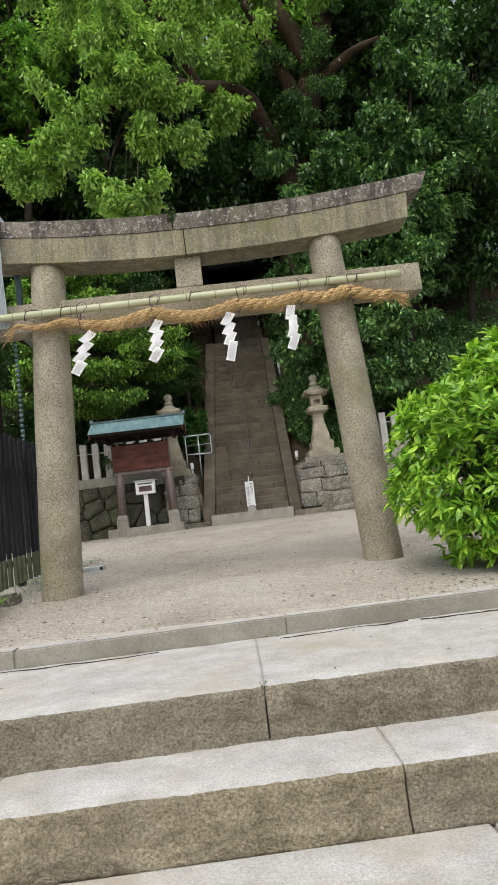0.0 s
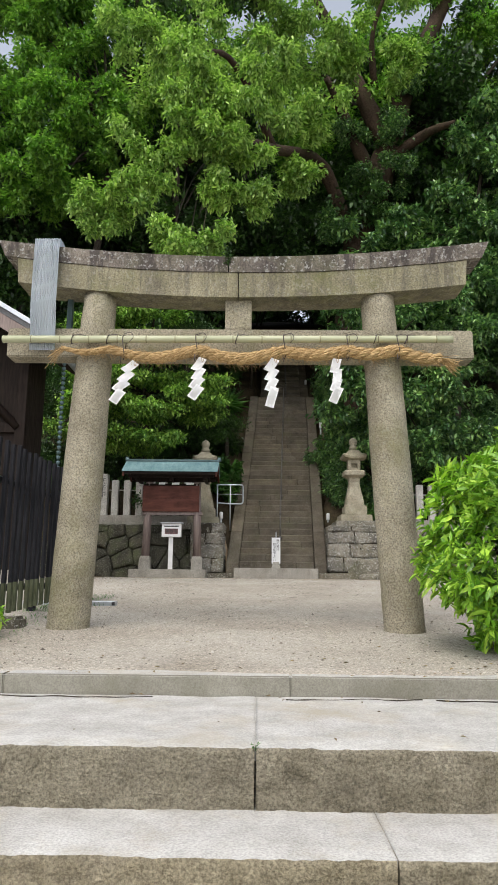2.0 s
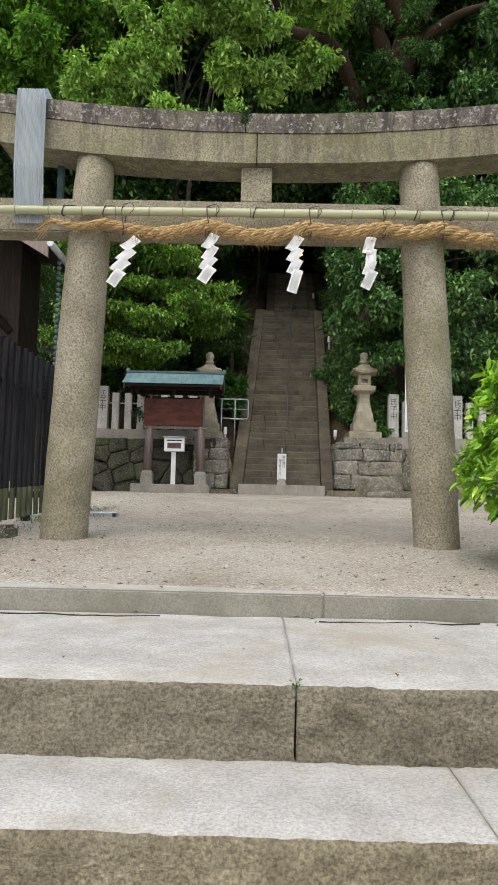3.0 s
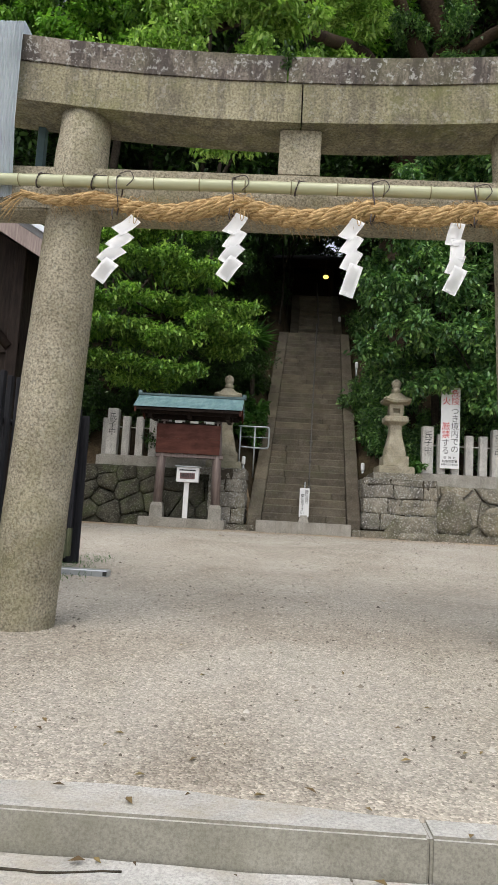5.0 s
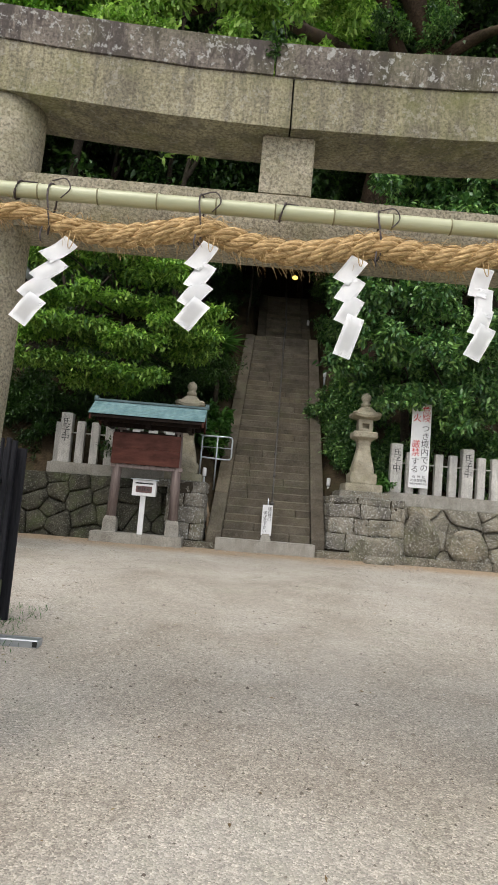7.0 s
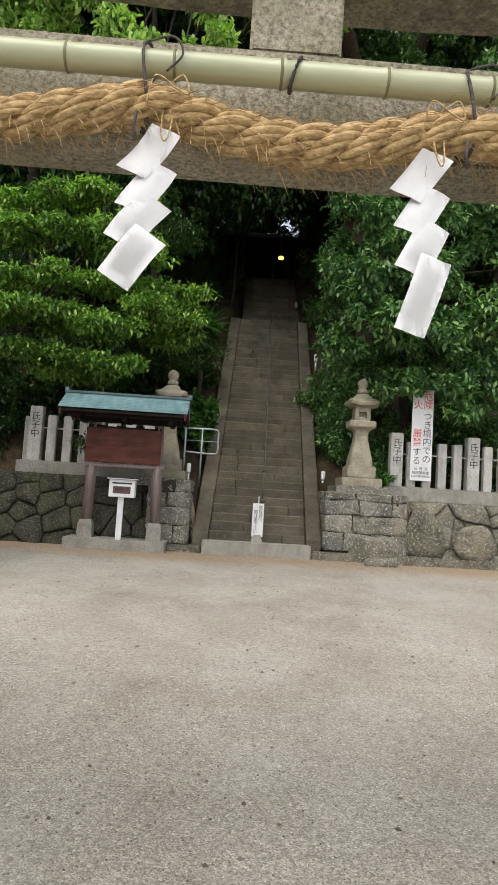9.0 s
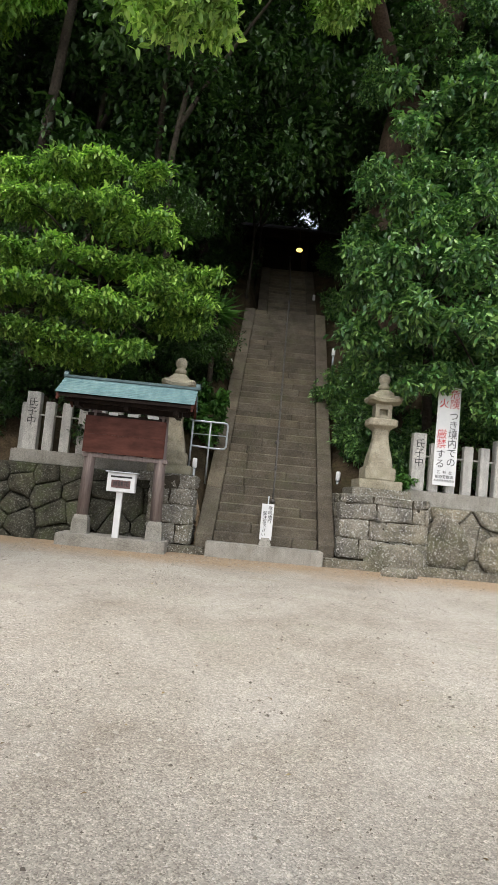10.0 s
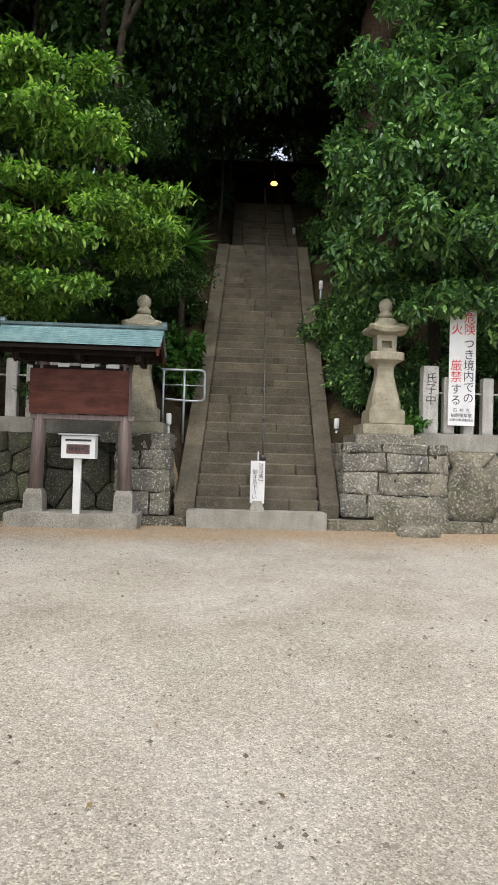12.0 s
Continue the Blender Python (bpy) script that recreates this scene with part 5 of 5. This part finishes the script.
def grove_tree(name, label, root, lean, clumps, material, r=0.16, **k):
    t = thing(name, label, "tree")
    top = Vector(max(clumps, key=lambda c: c[2])[:3])
    bm = bmesh.new()
    o = Vector(root)
    mid = o.lerp(top, 0.5) + Vector(lean)
    limb([o - Vector((0, 0, 0.4)), o.lerp(mid, 0.5), mid, top], r, r * 0.25, bm)
    twig_net(clumps, mid, bm, r * 0.3)
    part("trunk", worn(bm, 0.02, 2.0), BARK, t)
    crown("crown", clumps, t, material, **k)
    return t


def pads(x0, x1, y0, y1, z0, z1, n, rx, rz):
    """Flat layers of foliage scattered through a box."""
    return [(rng.uniform(x0, x1), rng.uniform(y0, y1), rng.uniform(z0, z1), rx * rng.uniform(0.7, 1.3), rx * rng.uniform(0.6, 1.1), rz * rng.uniform(0.7, 1.3)) for _ in range(n)]


west = [
    (-1.3, 13.9, 5.1, 0.75, 0.6, 0.22), (-1.9, 12.9, 5.4, 0.9, 0.7, 0.28), (-2.4, 12.6, 6.6, 0.9, 0.7, 0.3), (-3.2, 12.2, 6.9, 0.9, 0.7, 0.35),
    (-3.0, 12.2, 4.9, 0.9, 0.6, 0.3), (-3.4, 13.0, 4.0, 0.8, 0.5, 0.25), (-4.2, 12.4, 5.9, 1.0, 0.8, 0.4), (-4.4, 12.4, 4.4, 1.0, 0.6, 0.35), (-2.7, 12.7, 4.2, 0.8, 0.6, 0.25), (-5.2, 12.8, 5.2, 1.0, 0.8, 0.5), (-3.6, 13.2, 7.4, 0.9, 0.7, 0.3), (-1.6, 13.6, 6.1, 0.8, 0.6, 0.25), (-4.0, 12.5, 7.7, 1.0, 0.7, 0.35), (-2.9, 12.7, 7.9, 0.9, 0.6, 0.3), (-4.8, 12.6, 7.0, 1.0, 0.7, 0.4), (-3.9, 12.0, 5.2, 0.9, 0.6, 0.3), (-2.7, 12.7, 5.9, 0.9, 0.6, 0.3),
]
west = [(x, y, z, rx * 1.2, ry, rz * 0.4) for x, y, z, rx, ry, rz in west]
grove_tree("layered_tree", "spreading tree with flat layers of fresh green leaves over the wall", (-3.3, 14.6, 2.3), (0, -0.3, 0.6), west, LEAF_LAYER, 0.11, twigs=360, per=10, leaf=0.135, width=0.42, reach=0.26, droop=0.12, shell=0.2, flat=0.88, lumps=8, spread=0.5, rich=True)
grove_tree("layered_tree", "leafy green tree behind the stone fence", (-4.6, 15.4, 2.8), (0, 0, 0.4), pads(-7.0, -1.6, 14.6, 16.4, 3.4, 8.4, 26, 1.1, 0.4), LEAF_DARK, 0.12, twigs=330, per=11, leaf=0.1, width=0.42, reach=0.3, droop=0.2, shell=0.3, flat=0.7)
east = [
    (2.9, 13.9, 6.8, 0.8, 0.7, 0.7), (3.2, 13.8, 5.0, 0.8, 0.6, 0.6), (4.2, 13.7, 5.2, 0.8, 0.6, 0.6), (4.9, 12.6, 4.1, 0.5, 0.3, 0.35), (3.1, 15.0, 8.2, 0.9, 0.8, 0.8), (6.6, 13.4, 5.0, 1.1, 0.8, 0.8),
    (2.35, 12.9, 5.3, 0.55, 0.5, 0.5), (2.7, 12.4, 6.2, 0.7, 0.6, 0.6), (3.3, 12.2, 5.4, 0.7, 0.6, 0.5), (3.9, 12.3, 6.6, 0.9, 0.7, 0.7), (4.5, 12.3, 5.4, 0.8, 0.6, 0.5), (3.9, 12.75, 4.35, 0.5, 0.4, 0.3), (5.3, 12.6, 6.2, 1.0, 0.8, 0.7),
    (3.4, 13.2, 7.8, 1.0, 0.8, 0.7), (4.9, 13.0, 8.0, 1.1, 0.9, 0.8), (6.2, 13.2, 7.2, 1.2, 0.9, 0.9), (5.6, 13.0, 4.4, 0.9, 0.6, 0.6), (3.3, 14.2, 9.4, 1.1, 1.0, 0.8),
]
grove_tree("evergreen_tree", "glossy dark evergreen tree hanging over the stone fence", (4.35, 14.2, 2.2), (0.1, 0.0, 0.5), east, LEAF_GLOSS, 0.14, twigs=330, per=8, leaf=0.165, width=0.44, reach=0.26, droop=0.35, shell=0.3, flat=0.6, lumps=9, spread=0.5, rich=True)
grove_tree("evergreen_tree", "glossy evergreen tree above the lantern", (6.6, 16.2, 4.2), (0, 0, 0.5), [(6.4, 15, 12.2, 1.2), (5.3, 15, 11.8, 1.1), (7.4, 15, 11.5, 1.2), (6.0, 15, 11.0, 1.0), (4.6, 15.2, 11.5, 0.9), (7.8, 15, 9.8, 1.4), (6.6, 15, 9.0, 1.3), (8.1, 15, 16, 1.4), (7.6, 15, 14.6, 1.2), (8.2, 15, 13.4, 1.3), (5.0, 15.5, 9.4, 1.2), (9.5, 15, 12, 1.6)], LEAF_GLOSS, 0.2, twigs=400, per=9, leaf=0.22, width=0.46, reach=0.32, droop=0.35, shell=0.4, lumps=9, spread=0.5)
grove_tree("maple_tree", "tall broadleaf tree with airy mid-green foliage", (-6.3, 16.5, 4.5), (0, 0, 1.0), [(-8, 15, 19.9, 1.6), (-8.3, 15, 17.8, 1.6), (-6.8, 15, 16.7, 1.5), (-4.8, 15, 16.6, 1.5), (-7.5, 15, 14.9, 1.5), (-8, 15, 13.2, 1.4), (-6.6, 15, 13.6, 1.3), (-5.7, 15, 15.5, 1.3), (-5.9, 15, 18.9, 1.6), (-7.4, 15, 20.9, 1.7), (-9, 15, 15.8, 1.6), (-4.2, 15.5, 19.4, 1.5), (-3.4, 16, 21.5, 1.6), (-5.5, 15, 22.5, 1.7), (-2.2, 15.5, 23.5, 1.6), (-7.5, 15, 23.5, 1.8), (-4.0, 15, 24.2, 1.7), (-1.0, 15.5, 22.4, 1.5), (0.5, 15.5, 24.2, 1.6), (-9.4, 15, 22.0, 1.7)], LEAF_MID, 0.2, twigs=420, per=10, leaf=0.21, width=0.46, reach=0.35, droop=0.25, shell=0.4, lumps=9, spread=0.5)

# forest behind, its shade put into the dark leaf colour
forest = (
    (-9.5, 19.0), (-6.5, 21.5), (-3.2, 18.8), (-2.2, 22.5), (-12.5, 22.0), (-5.0, 26.0), (4.9, 21.0), (7.2, 20.0), (9.5, 17.5), (6.0, 25.0), (10.8, 22.0), (13.5, 19.0), (-1.4, 26.5), (3.9, 26.5), (-15, 18), (-2.5, 37.0), (4.5, 38), (-5, 34), (9, 33), (-9, 31), (13, 28), (-14, 28), (5.5, 29.5), (-3.2, 30.0), (1.0, 40), (17, 23), (-18, 24),
)
for i, (x, y) in enumerate(forest):
    z = hill(x, y)
    h = (11, 14.0, 12.5, 15.0)[i % 4]
    cl = [(x + rng.normal(0, 1.7), y + rng.normal(0, 1.3), z + h * q + rng.normal(0, 0.5), rng.uniform(1.6, 2.5)) for q in (0.22, 0.32, 0.4, 0.46, 0.52, 0.58, 0.64, 0.7, 0.76, 0.82, 0.88, 0.94, 1.0, 0.72, 0.86)]
    cl = [c for c in cl if c[2] > stair_z(min(max(c[1], 13), 59)) + 5.2 or not -2.4 < c[0] < 4.2]
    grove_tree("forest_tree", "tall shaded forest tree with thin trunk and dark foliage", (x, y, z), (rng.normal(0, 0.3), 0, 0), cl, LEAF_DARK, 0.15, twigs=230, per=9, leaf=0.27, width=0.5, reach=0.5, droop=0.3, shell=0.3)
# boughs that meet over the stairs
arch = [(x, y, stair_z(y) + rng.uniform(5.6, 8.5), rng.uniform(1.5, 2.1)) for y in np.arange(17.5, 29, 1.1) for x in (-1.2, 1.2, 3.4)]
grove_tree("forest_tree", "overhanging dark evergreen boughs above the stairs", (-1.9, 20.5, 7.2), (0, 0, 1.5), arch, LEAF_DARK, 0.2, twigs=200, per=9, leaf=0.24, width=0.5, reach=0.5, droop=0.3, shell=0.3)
canopy = [(x, y + rng.normal(0, 0.8), z + rng.normal(0, 0.8), rng.uniform(1.6, 2.3)) for x, y, z in ((6.5, 19.5, 19.5), (8.5, 19, 21.5), (10.5, 18.5, 18), (9.5, 18, 24.5), (6.5, 20, 23.5), (4.2, 20.5, 25.5), (11.5, 19, 22), (7.5, 18.5, 26.5), (1.5, 20, 24.5), (-1.0, 19.5, 22.5), (-3.5, 19, 24.0), (10, 20, 15), (3.0, 21, 21), (-6, 19.5, 22.5), (12, 19, 26), (-9.5, 18, 23), (2.2, 20, 18.5), (-2.4, 20, 19))]
grove_tree("forest_tree", "tall evergreen with high dark canopy above the camphor", (8.2, 19.5, 7.5), (0, 0, 2.0), canopy, LEAF_MID, 0.3, twigs=330, per=10, leaf=0.2, width=0.5, reach=0.45, droop=0.3, shell=0.3)
far = [(x, 44 + 3 * math.sin(x), z, 3.6) for x in np.arange(-26, 28, 4.2) for z in (15.5, 20, 24.5, 29)]
far = [c for c in far if not (abs(c[0] - 2.3) < 2.2 and 18 < c[2] < 22)]
tw = thing("far_woods", "dense dark woods on the hill beyond", "woods", kind="stuff")
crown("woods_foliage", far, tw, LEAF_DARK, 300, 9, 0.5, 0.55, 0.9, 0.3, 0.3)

# slender trunks that stand out before the dark wood
for root, fork, top, r in (
    ((-2.45, 16.5, 3.6), (-2.4, 16.5, 11.0), (-1.2, 16.8, 17.0), 0.13), ((-5.1, 19.3, 6.0), (-5.2, 19.3, 12.0), (-4.6, 19.5, 19.0), 0.14),
    ((-0.25, 21.9, 7.0), (-0.1, 22.0, 10.5), (-0.5, 22.3, 15.0), 0.06), ((0.05, 23.9, 8.6), (0.15, 24.0, 11.5), (-0.2, 24.2, 16.0), 0.06), ((3.0, 21.0, 7.2), (3.1, 21.0, 11.0), (3.5, 21.2, 16.0), 0.08),
):
    t = thing("slender_tree", "slender bare-trunked tree among the dark wood", "tree")
    bm = bmesh.new()
    root, fork, top = Vector(root), Vector(fork), Vector(top)
    limb([root - Vector((0, 0, 0.6)), root.lerp(fork, 0.5) + Vector((r * 0.9, 0, 0)), fork, top], r, r * 0.4, bm)
    limb([fork, fork.lerp(top, 0.3) + Vector((0.5, 0, 0)), top + Vector((1.3, 0.3, -1.0))], r * 0.6, r * 0.25, bm)
    part("trunk", worn(bm, 0.02, 2.0), BARK, t)
    crown("crown", [(*top, 1.0), (top.x + 1.2, top.y + 0.3, top.z - 0.8, 0.9)], t, LEAF_DARK, twigs=150, per=9, leaf=0.18, width=0.45, reach=0.35)

# understorey on the banks
for x0, x1, y0, y1, n in ((2.5, 3.4, 13.9, 16.8, 18), (2.75, 4.5, 16.5, 21.5, 18), (-2.8, -0.85, 15.0, 21.0, 22), (4.2, 9.5, 13.8, 19.0, 40), (-9.0, -3.0, 14.6, 21.0, 44), (-7.5, -4.8, 13.7, 14.8, 16), (3.35, 4.4, 13.6, 14.8, 12), (-3.2, -1.7, 13.7, 14.8, 10), (-4, -0.6, 21, 27, 18), (2.9, 6, 21, 27, 18), (8, 15, 14, 22, 24), (-15, -8, 15, 23, 24)):
    cl = []
    for _ in range(n):
        x, y = rng.uniform(x0, x1), rng.uniform(y0, y1)
        r = rng.uniform(0.35, 0.65) * (1.5 if x1 - x0 > 3 else 1)
        cl.append((x, y, hill(x, y) + r * 0.6, r, r, r * 0.9))
    shrub("undergrowth", "dense dark green undergrowth on the bank beside the stairs", cl, LEAF_GLOSS if x0 > 2 else LEAF_DARK, twigs=170, per=9, leaf=0.12, width=0.42, reach=0.2, shell=0.4)
shrub("broadleaf_plant", "low broad-leaved green plant beside the pipe rail", [(-0.75, 14.35, 2.95, 0.38, 0.3, 0.4), (-0.55, 14.9, 3.6, 0.35, 0.3, 0.4), (-0.95, 14.6, 3.4, 0.4, 0.3, 0.4)], LEAF_FERN, twigs=60, per=6, leaf=0.2, width=0.55, reach=0.15, shell=0.4)
shrub("broadleaf_plant", "low broad-leaved green plant beside the stone lantern", [(3.5, 12.95, 2.05, 0.28, 0.2, 0.25), (3.45, 13.3, 2.2, 0.3, 0.25, 0.3)], LEAF_FERN, twigs=60, per=7, leaf=0.12, width=0.45, reach=0.12, shell=0.3)


def fan_palm():
    t = thing("fan_palm", "small palm with long narrow drooping leaves", "palm")
    bm = bmesh.new()
    tube([(-0.85, 15.9, 3.4), (-0.85, 15.9, 6.0)], [0.08, 0.06], 8, bm)
    part("trunk", bm, BARK, t)
    b, w = [], []
    for i in range(140):
        a, e = rng.uniform(0, 6.28), rng.uniform(-0.5, 1.2)
        b.append((-0.85, 15.9, 6.0))
        w.append((math.cos(a) * math.cos(e), math.sin(a) * math.cos(e), math.sin(e)))
    leaf_mesh("fronds", np.array(b), np.array(w), rng.uniform(0.5, 0.85, 140), 0.045, LEAF_FERN, t, 0.3, 0.3)


fan_palm()


def fallen_leaves():
    n = 700
    x, y = rng.uniform(-3.5, 5.5, n), rng.uniform(-3.6, 12.0, n)
    y = np.where(rng.random(n) < 0.35, rng.uniform(-2.25, -1.2, n), y)
    z = np.array([(-0.19 if b < -2.1 else -0.085 if b < -1.86 else height(a, b)) for a, b in zip(x, y)]) + 0.006
    keep = y > -3.15
    base = np.stack([x, y, z], 1)[keep]
    way = np.concatenate([rng.normal(0, 1, (len(base), 2)), rng.uniform(0, 0.25, (len(base), 1))], 1)
    ob = leaf_mesh("fallen_leaves", base, way, rng.uniform(0.015, 0.045, len(base)), 0.45, LITTER, None, 0.3, 0.9)
    tagged(ob, "scattered small brown fallen leaves on gravel and steps", "fallen leaves", kind="stuff")


LITTER = leaf_mat("dry_leaf", (0.08, 0.045, 0.02), (0.17, 0.1, 0.045), (0.32, 0.22, 0.1), 0.1, 0.7)
fallen_leaves()


def grass_tufts():
    """Short grass and weeds on the mossy strip beside the gate channel and the fence."""
    n = 900
    x = np.concatenate([rng.uniform(-2.4, -1.75, n // 2), rng.normal(-2.0, 0.15, n - n // 2)])
    y = np.concatenate([rng.uniform(1.2, 3.6, n // 2), rng.uniform(-1.2, 3.0, n - n // 2)])
    z = np.array([height(a, b) for a, b in zip(x, y)])
    way = np.concatenate([rng.normal(0, 0.5, (n, 2)), np.ones((n, 1))], 1)
    ob = leaf_mesh("grass", np.stack([x, y, z], 1), way, rng.uniform(0.02, 0.06, n), 0.12, LEAF_FERN, None, 0.3, 0.2)
    tagged(ob, "short sparse grass and weeds along the fence's foot", "grass", kind="stuff")


grass_tufts()
